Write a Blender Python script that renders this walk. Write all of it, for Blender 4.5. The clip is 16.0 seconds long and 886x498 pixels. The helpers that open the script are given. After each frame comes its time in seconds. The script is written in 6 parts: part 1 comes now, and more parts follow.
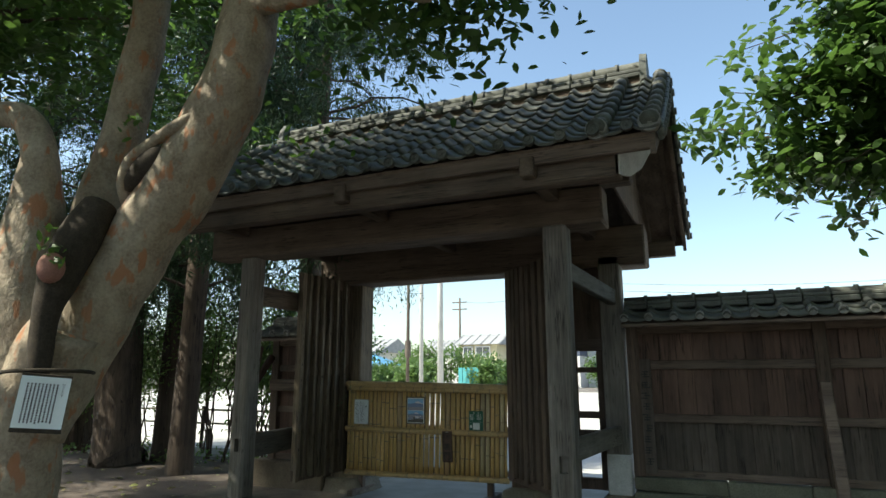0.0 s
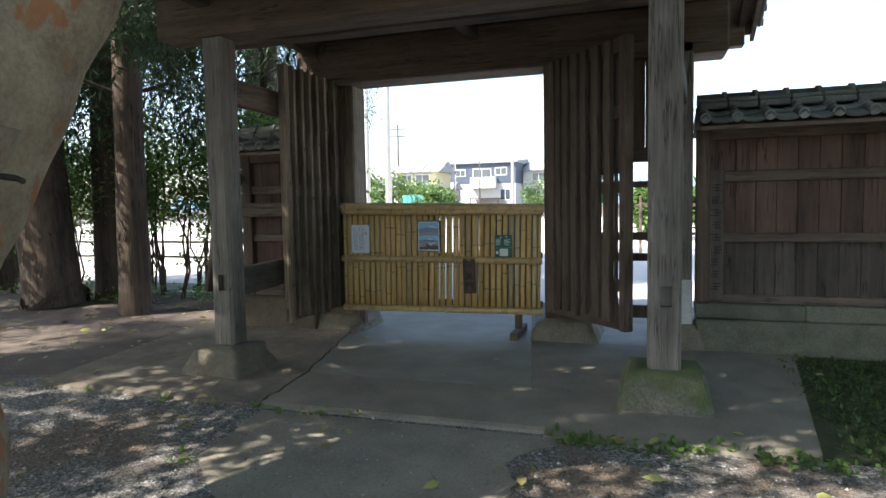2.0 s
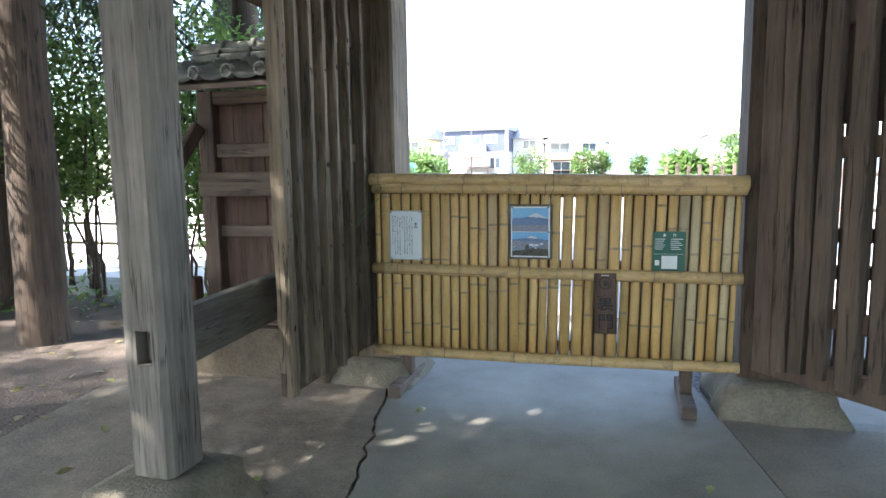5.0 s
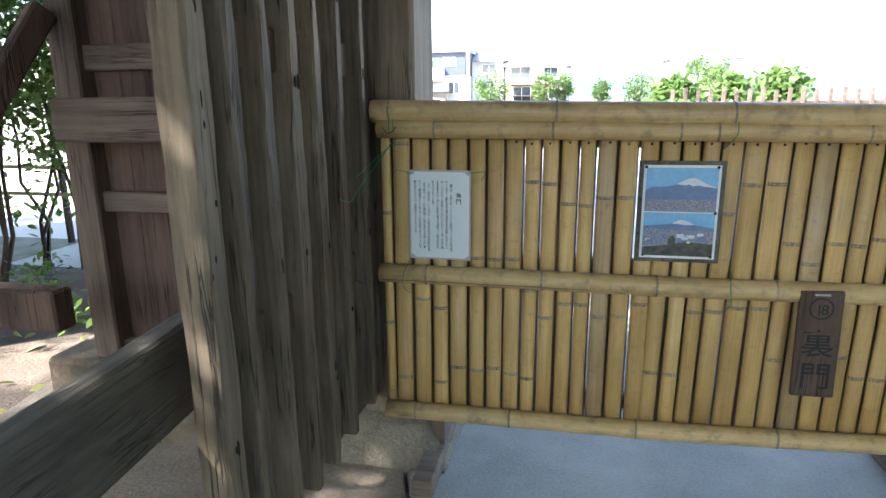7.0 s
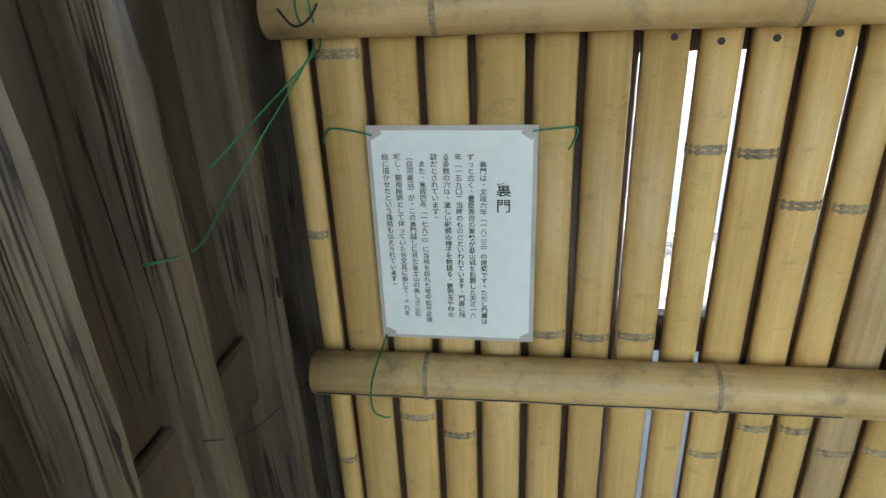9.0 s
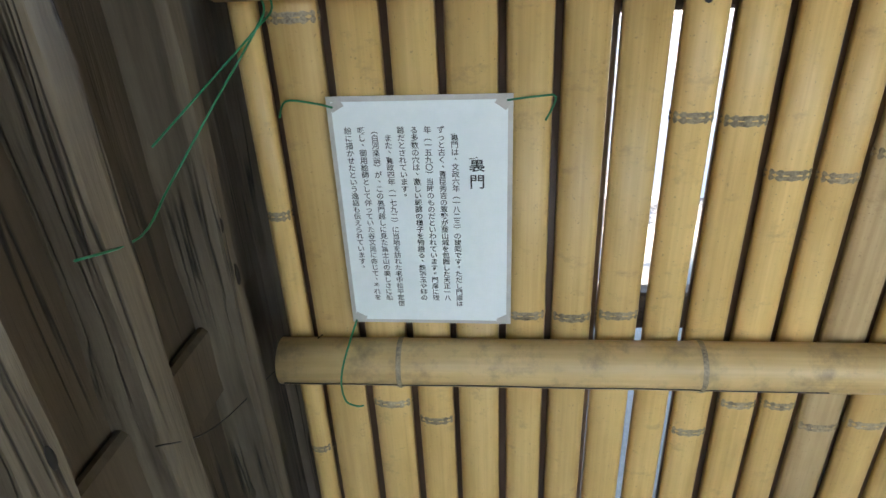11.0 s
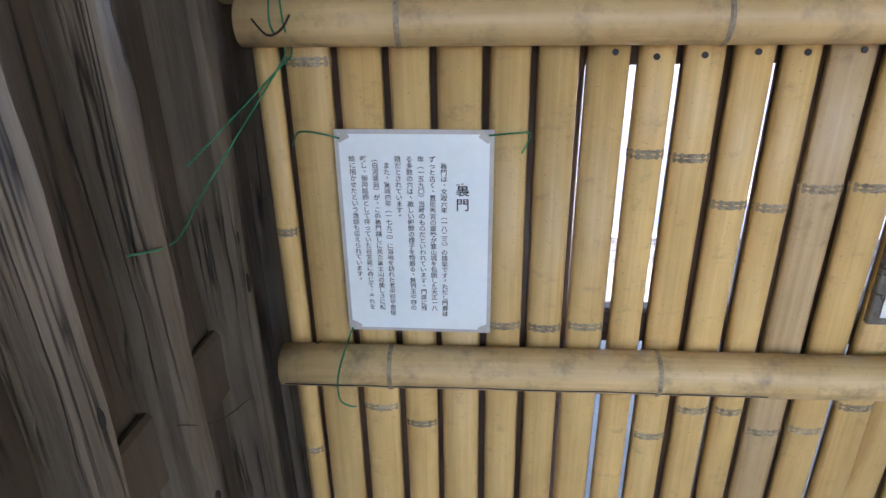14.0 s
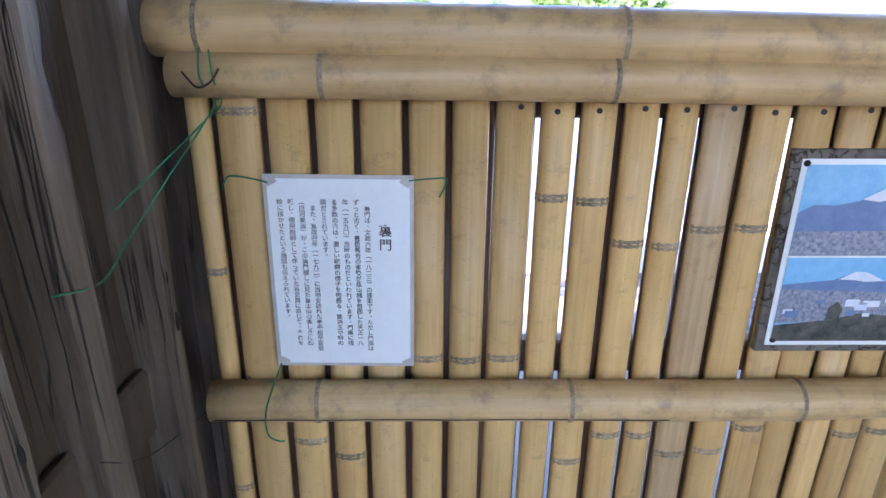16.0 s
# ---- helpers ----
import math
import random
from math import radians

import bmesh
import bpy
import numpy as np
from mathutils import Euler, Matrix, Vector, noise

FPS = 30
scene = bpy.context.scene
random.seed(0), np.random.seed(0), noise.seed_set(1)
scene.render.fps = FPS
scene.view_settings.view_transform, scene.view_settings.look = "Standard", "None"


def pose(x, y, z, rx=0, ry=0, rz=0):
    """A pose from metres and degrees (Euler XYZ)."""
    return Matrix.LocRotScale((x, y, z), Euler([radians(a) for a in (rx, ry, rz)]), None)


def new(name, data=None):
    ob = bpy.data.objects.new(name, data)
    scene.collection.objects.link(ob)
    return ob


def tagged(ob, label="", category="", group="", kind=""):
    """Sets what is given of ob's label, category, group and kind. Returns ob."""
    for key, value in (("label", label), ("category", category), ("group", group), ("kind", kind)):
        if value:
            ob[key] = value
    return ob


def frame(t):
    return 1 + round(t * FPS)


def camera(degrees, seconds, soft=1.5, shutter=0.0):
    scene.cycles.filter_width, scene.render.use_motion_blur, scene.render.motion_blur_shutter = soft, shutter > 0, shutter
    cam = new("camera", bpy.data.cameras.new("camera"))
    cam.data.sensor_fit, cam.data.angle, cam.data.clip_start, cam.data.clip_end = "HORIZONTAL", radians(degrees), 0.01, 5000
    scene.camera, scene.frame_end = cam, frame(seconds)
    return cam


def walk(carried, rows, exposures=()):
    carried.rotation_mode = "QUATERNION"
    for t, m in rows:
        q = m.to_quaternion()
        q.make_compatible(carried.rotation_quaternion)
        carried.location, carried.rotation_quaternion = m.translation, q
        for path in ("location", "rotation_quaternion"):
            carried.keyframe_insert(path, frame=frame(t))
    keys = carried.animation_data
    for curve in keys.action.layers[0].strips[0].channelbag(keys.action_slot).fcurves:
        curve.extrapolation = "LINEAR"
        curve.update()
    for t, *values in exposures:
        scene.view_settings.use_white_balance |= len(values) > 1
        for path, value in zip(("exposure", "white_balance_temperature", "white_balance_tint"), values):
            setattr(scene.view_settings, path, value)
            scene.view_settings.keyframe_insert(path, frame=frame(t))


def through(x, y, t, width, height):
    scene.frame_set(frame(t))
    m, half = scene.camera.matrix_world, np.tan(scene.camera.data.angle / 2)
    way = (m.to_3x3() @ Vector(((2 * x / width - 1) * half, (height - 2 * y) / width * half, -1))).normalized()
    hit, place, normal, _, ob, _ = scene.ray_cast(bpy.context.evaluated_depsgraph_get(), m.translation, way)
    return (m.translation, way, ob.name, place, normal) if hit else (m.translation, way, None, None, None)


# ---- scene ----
cam = camera(71.3, 16.0)
METRES, EYE, TILT, LEAN, TURN = 8.2, 1.45, 2.2, -0.8, 24.0
ROWS = [
    (0.0, 0.0, 0.0, 0.0, 0.15, 9.54, 0.91),
    (0.5, -0.0332, 0.0346, -0.0016, -2.76, 4.63, -0.44),
    (1.0, -0.0704, 0.073, -0.0022, -4.97, 3.13, 1.28),
    (1.5, -0.0916, 0.1243, -0.0102, -4.61, -0.7, 1.65),
    (2.0, -0.1112, 0.1825, -0.0161, -6.26, -6.3, 1.6),
    (2.5, -0.121, 0.242, -0.0197, -8.33, -9.68, 1.2),
    (3.0, -0.1235, 0.3063, -0.0243, -7.96, -12.61, 1.54),
    (3.5, -0.1295, 0.3713, -0.0224, -9.25, -13.88, 1.43),
    (4.0, -0.1383, 0.4315, -0.0211, -9.12, -11.76, 1.63),
    (4.5, -0.1583, 0.4819, -0.0215, -9.5, -10.41, 1.48),
    (5.0, -0.1681, 0.5342, -0.0247, -7.91, -9.21, 1.37),
    (7.5, -0.1782, 0.806, -0.0326, -13.17, -18.08, 1.53),
    (8.0, -0.1682, 0.8531, -0.0339, -13.9, -20.0, 2.23),
    (8.5, -0.1635, 0.8937, -0.0431, -14.88, -23.07, 2.16),
    (9.0, -0.1592, 0.9175, -0.0451, -16.8, -26.8, 2.75),
    (9.5, -0.1554, 0.9235, -0.0466, -17.99, -29.42, 3.29),
    (12.0, -0.1579, 0.9221, -0.0465, -19.8, -29.87, 2.29),
    (12.5, -0.1588, 0.9195, -0.0458, -19.89, -29.27, 2.06),
    (13.0, -0.1603, 0.9147, -0.0447, -20.1, -27.87, 1.79),
    (13.5, -0.1614, 0.9112, -0.044, -20.01, -26.74, 1.33),
    (14.0, -0.1617, 0.9107, -0.0437, -20.11, -26.18, 1.19),
    (14.5, -0.1629, 0.9112, -0.0435, -20.11, -25.63, 0.75),
    (15.0, -0.1634, 0.9109, -0.0427, -20.82, -25.16, 0.21),
    (15.5, -0.1623, 0.9085, -0.0413, -23.04, -23.85, -0.75),
    (16.0, -0.16, 0.9033, -0.0406, -24.77, -22.81, -0.48),
]
EXPOSURES = [(0.0, 0.95, 6800, 1), (0.5, 0.85, 6700, 3), (1.0, 0.9, 6700, 4), (1.5, 1.15, 6700, 6), (2.0, 1.7, 6650, 10), (2.6, 2.25, 6650, 10), (3.4, 2.85, 6600, 11), (5.2, 2.9, 6450, 12), (7.5, 3.0, 6450, 11), (8.1, 3.3, 6550, 11), (8.8, 3.5, 7100, 10), (12.0, 3.7, 6750, 17), (14.0, 3.7, 6400, 25), (15.2, 3.65, 6100, 28), (16.0, 3.65, 5850, 28)]
walk(cam, [(t, pose(0, 0, EYE, TILT, LEAN, TURN) @ pose(METRES * x, METRES * y, METRES * z, 90 + pitch, roll, yaw)) for t, x, y, z, yaw, pitch, roll in ROWS], EXPOSURES)

# ---- light ----
SUN = Vector((-0.50, -0.42, 0.76)).normalized()
world = bpy.data.worlds.new("sky")
scene.world = world
world.use_nodes = True
wn = world.node_tree.nodes
sky = wn.new("ShaderNodeTexSky")
sky.sky_type = "NISHITA"
sky.sun_disc = False
sky.sun_elevation = math.asin(SUN.z)
sky.sun_rotation = math.atan2(SUN.x, SUN.y)
sky.air_density, sky.dust_density, sky.ozone_density = 1.0, 1.5, 1.0
wn["Background"].inputs["Strength"].default_value = 0.15
world.node_tree.links.new(sky.outputs[0], wn["Background"].inputs["Color"])
sun = new("sun", bpy.data.lights.new("sun", "SUN"))
sun.data.energy, sun.data.angle, sun.data.color = 4.6, radians(0.53), (1.0, 0.95, 0.87)
sun.matrix_world = SUN.to_track_quat("Z", "Y").to_matrix().to_4x4()

# ---- helpers for building ----
WORLD = {}
rnd = random.Random(7)


def thing(name, at=(0, 0, 0), label="", category="", group="", kind=""):
    ob = new(name)
    ob.empty_display_size = 0.1
    ob.location = at
    WORLD[ob.name] = Matrix.Translation(at)
    return tagged(ob, label, category, group, kind)


def put(name, mesh, parent=None, m=None, label="", category="", group="", kind=""):
    ob = new(name, mesh)
    m = m if m is not None else Matrix.Identity(4)
    WORLD[ob.name] = m
    if parent is not None:
        ob.parent = parent
        ob.matrix_basis = WORLD[parent.name].inverted() @ m
    else:
        ob.matrix_basis = m
    return tagged(ob, label, category, group, kind)


def done(bm, name, mat, smooth=False):
    bmesh.ops.recalc_face_normals(bm, faces=bm.faces)
    me = bpy.data.meshes.new(name)
    bm.to_mesh(me)
    bm.free()
    me.materials.append(mat)
    if smooth:
        me.polygons.foreach_set("use_smooth", [True] * len(me.polygons))
    return me


def part(name, bm, mat, parent, label="", smooth=False, at=None):
    """Links a bmesh in world coordinates as one mesh under a thing or a part."""
    if at is None:
        bm.verts.ensure_lookup_table()
        c = sum((v.co for v in bm.verts), Vector()) / len(bm.verts)
    else:
        c = Vector(at)
    bmesh.ops.translate(bm, vec=-c, verts=bm.verts)
    return put(name, done(bm, name, mat, smooth), parent, Matrix.Translation(c), label)


def box(x0, x1, y0, y1, z0, z1, b=0.008, bm=None, wear=0.0, m=None):
    bm = bm or bmesh.new()
    r = bmesh.ops.create_cube(bm, size=1.0)
    vs = r["verts"]
    for v in vs:
        v.co = Vector(((x0 + x1) / 2 + v.co.x * (x1 - x0), (y0 + y1) / 2 + v.co.y * (y1 - y0), (z0 + z1) / 2 + v.co.z * (z1 - z0)))
        if wear:
            v.co += Vector((rnd.uniform(-wear, wear), rnd.uniform(-wear, wear), rnd.uniform(-wear, wear)))
    if b:
        es = list({e for v in vs for e in v.link_edges})
        r = bmesh.ops.bevel(bm, geom=es, offset=b, segments=1, affect="EDGES")
        vs = list({v for f in r["faces"] for v in f.verts} | {v for v in vs if v.is_valid})
    if m is not None:
        bmesh.ops.transform(bm, matrix=m, verts=[v for v in vs if v.is_valid])
    return bm


def beam(a, b, w, h, bm=None, bevel=0.01):
    """A squared timber from a to b, w wide and h high."""
    a, b = Vector(a), Vector(b)
    d = b - a
    m = Matrix.Translation((a + b) / 2) @ d.to_track_quat("X", "Z").to_matrix().to_4x4()
    return box(-d.length / 2, d.length / 2, -w / 2, w / 2, -h / 2, h / 2, bevel, bm, 0, m)


def tube(points, radii, sides=10, bm=None, bump=0.0, caps=True):
    """A round limb along points; bump makes it knobbly."""
    bm = bm or bmesh.new()
    pts = [Vector(p) for p in points]
    rings = []
    ref = None
    for i, p in enumerate(pts):
        d = (pts[min(i + 1, len(pts) - 1)] - pts[max(i - 1, 0)]).normalized()
        if ref is None:
            ref = d.orthogonal().normalized()
        u = (ref - d * ref.dot(d)).normalized()
        ref = u
        w = d.cross(u)
        ring = []
        for k in range(sides):
            a = 2 * math.pi * k / sides
            r = radii[i]
            q = p + (u * math.cos(a) + w * math.sin(a)) * r
            if bump:
                q += (q - p) * bump * noise.noise(q * 3.1) * 2
            ring.append(bm.verts.new(q))
        rings.append(ring)
    for r0, r1 in zip(rings, rings[1:]):
        for k in range(sides):
            bm.faces.new((r0[k], r0[(k + 1) % sides], r1[(k + 1) % sides], r1[k]))
    if caps:
        bm.faces.new(rings[0][::-1])
        bm.faces.new(rings[-1])
    return bm


def smooth_path(points, radii, n=6):
    """Catmull-Rom through points with radii."""
    P = [Vector(p) for p in points]
    out, rad = [], []
    for i in range(len(P) - 1):
        p0, p1, p2, p3 = P[max(i - 1, 0)], P[i], P[i + 1], P[min(i + 2, len(P) - 1)]
        for k in range(n):
            t = k / n
            out.append(0.5 * ((2 * p1) + (p2 - p0) * t + (2 * p0 - 5 * p1 + 4 * p2 - p3) * t * t + (3 * p1 - p0 - 3 * p2 + p3) * t ** 3))
            rad.append(radii[i] + (radii[i + 1] - radii[i]) * t)
    out.append(P[-1])
    rad.append(radii[-1])
    return out, rad


def leaf_mesh(name, centres, per, spread, size, mat, seed=1, flat=0.5, droop=0.0, narrow=0.45):
    """Many small folded leaves round the centres, in one mesh."""
    g = np.random.default_rng(seed)
    C = np.repeat(np.array(centres, float).reshape(-1, 3), per, axis=0)
    n = len(C)
    off = g.normal(0, 1, (n, 3)) * np.array(spread)
    P = C + off
    a = g.uniform(0, 2 * np.pi, n)
    tilt = g.normal(0, flat, n) - droop
    d = np.stack([np.cos(a) * np.cos(tilt), np.sin(a) * np.cos(tilt), np.sin(tilt)], 1)
    up = g.normal(0, 0.45, (n, 3)) + np.array([0, 0, 1.0])
    s = np.cross(d, up)
    s /= np.linalg.norm(s, axis=1)[:, None]
    nn = np.cross(s, d)
    L = (size * g.uniform(0.6, 1.25, n))[:, None]
    w = L * narrow * 0.5
    fold = nn * L * 0.06
    if narrow > 0.3:
        V = np.stack([P, P + d * L * 0.28 + s * w * 0.85 + fold, P + d * L * 0.62 + s * w * 0.9 + fold, P + d * L, P + d * L * 0.62 - s * w * 0.9 + fold, P + d * L * 0.28 - s * w * 0.85 + fold], 1).reshape(-1, 3)
        tris, k = ((0, 1, 5), (1, 2, 4), (1, 4, 5), (2, 3, 4)), 6
    else:
        V = np.stack([P, P + d * L * 0.45 + s * w + fold, P + d * L, P + d * L * 0.45 - s * w + fold], 1).reshape(-1, 3)
        tris, k = ((0, 1, 2), (0, 2, 3)), 4
    F = np.concatenate([np.arange(n)[:, None] * k + np.array([t]) for t in tris], 0)
    me = bpy.data.meshes.new(name)
    me.from_pydata(V.tolist(), [], F.tolist())
    me.materials.append(mat)
    return me


# ---- materials ----
def mat_new(name):
    m = bpy.data.materials.new(name)
    m.use_nodes = True
    nt = m.node_tree
    return m, nt, nt.nodes["Principled BSDF"]


def ramp(nt, fac, stops):
    r = nt.nodes.new("ShaderNodeValToRGB")
    while len(r.color_ramp.elements) < len(stops):
        r.color_ramp.elements.new(0.5)
    for e, (p, c) in zip(r.color_ramp.elements, stops):
        e.position, e.color = p, (*c, 1)
    nt.links.new(fac, r.inputs["Fac"])
    return r.outputs["Color"]


def noise_node(nt, vec, scale, detail=4.0, rough=0.6):
    n = nt.nodes.new("ShaderNodeTexNoise")
    n.inputs["Scale"].default_value, n.inputs["Detail"].default_value, n.inputs["Roughness"].default_value = scale, detail, rough
    nt.links.new(vec, n.inputs["Vector"])
    return n.outputs["Fac"]


def mix(nt, fac, a, b, mode="MIX"):
    n = nt.nodes.new("ShaderNodeMix")
    n.data_type, n.blend_type = "RGBA", mode
    for sock, v in ((n.inputs["Factor"], fac), (n.inputs["A"], a), (n.inputs["B"], b)):
        if isinstance(v, (int, float)):
            sock.default_value = v
        elif isinstance(v, tuple):
            sock.default_value = (*v, 1)
        else:
            nt.links.new(v, sock)
    return n.outputs["Result"]


def scaled(nt, vec, sc):
    n = nt.nodes.new("ShaderNodeMapping")
    n.inputs["Scale"].default_value = sc
    nt.links.new(vec, n.inputs["Vector"])
    return n.outputs["Vector"]


def bump(nt, bsdf, height, strength, dist=0.01):
    n = nt.nodes.new("ShaderNodeBump")
    n.inputs["Strength"].default_value, n.inputs["Distance"].default_value = strength, dist
    nt.links.new(height, n.inputs["Height"])
    nt.links.new(n.outputs["Normal"], bsdf.inputs["Normal"])


def position(nt):
    return nt.nodes.new("ShaderNodeNewGeometry").outputs["Position"]


def jitter(nt, col, amount):
    """Each piece a little lighter or darker than the next."""
    o = nt.nodes.new("ShaderNodeObjectInfo")
    h = nt.nodes.new("ShaderNodeHueSaturation")
    mr = nt.nodes.new("ShaderNodeMapRange")
    mr.inputs["To Min"].default_value, mr.inputs["To Max"].default_value = 1 - amount, 1 + amount
    nt.links.new(o.outputs["Random"], mr.inputs["Value"])
    nt.links.new(mr.outputs["Result"], h.inputs["Value"])
    nt.links.new(col, h.inputs["Color"])
    return h.outputs["Color"]


def wood(name, axis, dark, light, rough=0.82, vary=0.18, grain=60.0, stain=None):
    m, nt, b = mat_new(name)
    p = position(nt)
    sc = [1.0, 1.0, 1.0]
    sc["xyz".index(axis)] = 0.05
    v = scaled(nt, p, sc)
    g = noise_node(nt, v, grain, 5, 0.65)
    g2 = noise_node(nt, scaled(nt, p, [k * 0.6 for k in sc]), grain * 0.3, 3, 0.5)
    big = noise_node(nt, p, 1.7, 3, 0.6)
    col = ramp(nt, g, [(0.3, dark), (0.72, light)])
    col = mix(nt, 0.5, col, ramp(nt, g2, [(0.35, dark), (0.68, light)]))
    col = mix(nt, big, col, stain or tuple(c * 0.6 for c in dark), "MIX") if stain else col
    mr = nt.nodes.new("ShaderNodeMapRange")
    mr.inputs["From Min"].default_value, mr.inputs["From Max"].default_value = 0.35, 0.7
    mr.inputs["To Min"].default_value, mr.inputs["To Max"].default_value = 0.62, 1.2
    blot = noise_node(nt, scaled(nt, p, [k if k == 1 else 0.35 for k in sc]), 5.5, 5, 0.7)
    av = nt.nodes.new("ShaderNodeMath")
    av.operation = "ADD"
    nt.links.new(big, av.inputs[0])
    nt.links.new(blot, av.inputs[1])
    hf = nt.nodes.new("ShaderNodeMath")
    hf.operation, hf.inputs[1].default_value = "MULTIPLY", 0.5
    nt.links.new(av.outputs[0], hf.inputs[0])
    nt.links.new(hf.outputs[0], mr.inputs["Value"])
    line = noise_node(nt, scaled(nt, p, [k if k == 1 else 0.035 for k in sc]), grain * 0.55, 3, 0.55)
    where = noise_node(nt, p, 4.3, 2, 0.5)
    crack = mix(nt, 1.0, ramp(nt, line, [(0.47, (0, 0, 0)), (0.495, (1, 1, 1)), (0.52, (0, 0, 0))]), ramp(nt, where, [(0.42, (0, 0, 0)), (0.60, (1, 1, 1))]), "MULTIPLY")
    col = mix(nt, crack, col, tuple(c * 0.35 for c in dark))
    h = nt.nodes.new("ShaderNodeHueSaturation")
    nt.links.new(mr.outputs["Result"], h.inputs["Value"])
    nt.links.new(col, h.inputs["Color"])
    nt.links.new(jitter(nt, h.outputs["Color"], vary), b.inputs["Base Color"])
    b.inputs["Roughness"].default_value = rough
    lower = nt.nodes.new("ShaderNodeMath")
    lower.operation = "SUBTRACT"
    nt.links.new(g, lower.inputs[0])
    nt.links.new(crack, lower.inputs[1])
    bump(nt, b, lower.outputs[0], 0.7, 0.006)
    return m


def plain(name, dark, light, rough=0.7, scale=6.0, bumpiness=0.2, vary=0.0, metal=0.0, fine=80.0, bdist=0.005):
    m, nt, b = mat_new(name)
    p = position(nt)
    n1, n2 = noise_node(nt, p, scale, 4, 0.6), noise_node(nt, p, fine, 3, 0.6)
    col = mix(nt, 0.45, ramp(nt, n1, [(0.32, dark), (0.7, light)]), ramp(nt, n2, [(0.32, dark), (0.7, light)]))
    if vary:
        col = jitter(nt, col, vary)
    nt.links.new(col, b.inputs["Base Color"])
    b.inputs["Roughness"].default_value, b.inputs["Metallic"].default_value = rough, metal
    if bumpiness:
        bump(nt, b, n2, bumpiness, bdist)
    return m


def foliage(name, dark, light, through=0.35):
    m, nt, b = mat_new(name)
    g = nt.nodes.new("ShaderNodeNewGeometry")
    col = ramp(nt, g.outputs["Random Per Island"], [(0.0, dark), (1.0, light)])
    nt.links.new(col, b.inputs["Base Color"])
    b.inputs["Roughness"].default_value = 0.45
    t = nt.nodes.new("ShaderNodeBsdfTranslucent")
    bright = mix(nt, 0.5, col, tuple(min(1, c * 1.9) for c in light))
    nt.links.new(bright, t.inputs["Color"])
    ms = nt.nodes.new("ShaderNodeMixShader")
    ms.inputs["Fac"].default_value = through
    nt.links.new(b.outputs[0], ms.inputs[1])
    nt.links.new(t.outputs[0], ms.inputs[2])
    nt.links.new(ms.outputs[0], nt.nodes["Material Output"].inputs["Surface"])
    return m


POST = wood("post_wood", "z", (0.10, 0.088, 0.075), (0.33, 0.30, 0.26), 0.85, 0.05, 46)
BEAM_X = wood("beam_wood_x", "x", (0.085, 0.062, 0.046), (0.21, 0.155, 0.115), 0.85, 0.1)
BEAM_Y = wood("beam_wood_y", "y", (0.085, 0.062, 0.046), (0.21, 0.155, 0.115), 0.85, 0.1)
DARK_Z = wood("dark_wood_z", "z", (0.075, 0.052, 0.038), (0.17, 0.12, 0.09), 0.85, 0.15)
SLAT = wood("slat_wood", "z", (0.052, 0.038, 0.025), (0.31, 0.25, 0.178), 0.85, 0.12, 50)
SLAT_DARK = wood("dark_slat_wood", "z", (0.06, 0.043, 0.031), (0.175, 0.128, 0.092), 0.85, 0.15, 46)
LEAF_PLANK = wood("leaf_plank_wood", "z", (0.046, 0.033, 0.021), (0.16, 0.115, 0.074), 0.85, 0.2, 40)
WALL_WOOD = wood("wall_board_wood", "z", (0.075, 0.045, 0.034), (0.20, 0.122, 0.09), 0.85, 0.2, 40)
WALL_GREY = wood("weathered_wall_board", "z", (0.060, 0.047, 0.037), (0.175, 0.142, 0.115), 0.88, 0.2, 40)
RAIL_X = wood("rail_wood_x", "x", (0.09, 0.065, 0.05), (0.24, 0.18, 0.14), 0.85, 0.12)
GREY_Y = wood("grey_wood_y", "y", (0.085, 0.078, 0.066), (0.24, 0.22, 0.185), 0.85, 0.1)
TILE = plain("roof_tile_clay", (0.048, 0.053, 0.044), (0.145, 0.15, 0.128), 0.6, 5, 0.25, 0.28)
TILE_PALE = plain("tile_end_clay", (0.16, 0.16, 0.15), (0.34, 0.33, 0.30), 0.7, 9, 0.25, 0.15)
PLASTER = plain("white_plaster", (0.36, 0.36, 0.34), (0.66, 0.66, 0.63), 0.8, 5, 0.15)
CONCRETE = plain("slab_concrete", (0.145, 0.125, 0.095), (0.30, 0.268, 0.215), 0.85, 2.4, 0.4, 0, 0, 70)
CONCRETE_2 = plain("worn_concrete", (0.165, 0.153, 0.125), (0.31, 0.292, 0.25), 0.72, 2.8, 0.35, 0, 0, 90)
PLINTH = plain("plinth_concrete", (0.07, 0.075, 0.048), (0.21, 0.205, 0.155), 0.9, 4, 0.5, 0.15)
BARK = wood("cedar_bark", "z", (0.035, 0.024, 0.018), (0.16, 0.115, 0.085), 0.95, 0.1, 30)
IRON = plain("dark_iron", (0.02, 0.018, 0.016), (0.06, 0.05, 0.045), 0.6, 20, 0.1, 0, 0.6)
GREEN_WIRE = plain("green_wire", (0.01, 0.16, 0.07), (0.02, 0.26, 0.12), 0.4, 30, 0)
INK = plain("black_ink", (0.012, 0.012, 0.014), (0.02, 0.02, 0.022), 0.6, 30, 0)
LEAF_BROAD = foliage("broad_leaf", (0.024, 0.055, 0.012), (0.095, 0.175, 0.035), 0.38)
LEAF_CEDAR = foliage("cedar_leaf", (0.010, 0.028, 0.010), (0.045, 0.085, 0.030), 0.28)
LEAF_SHRUB = foliage("shrub_leaf", (0.05, 0.10, 0.02), (0.14, 0.23, 0.06), 0.52)
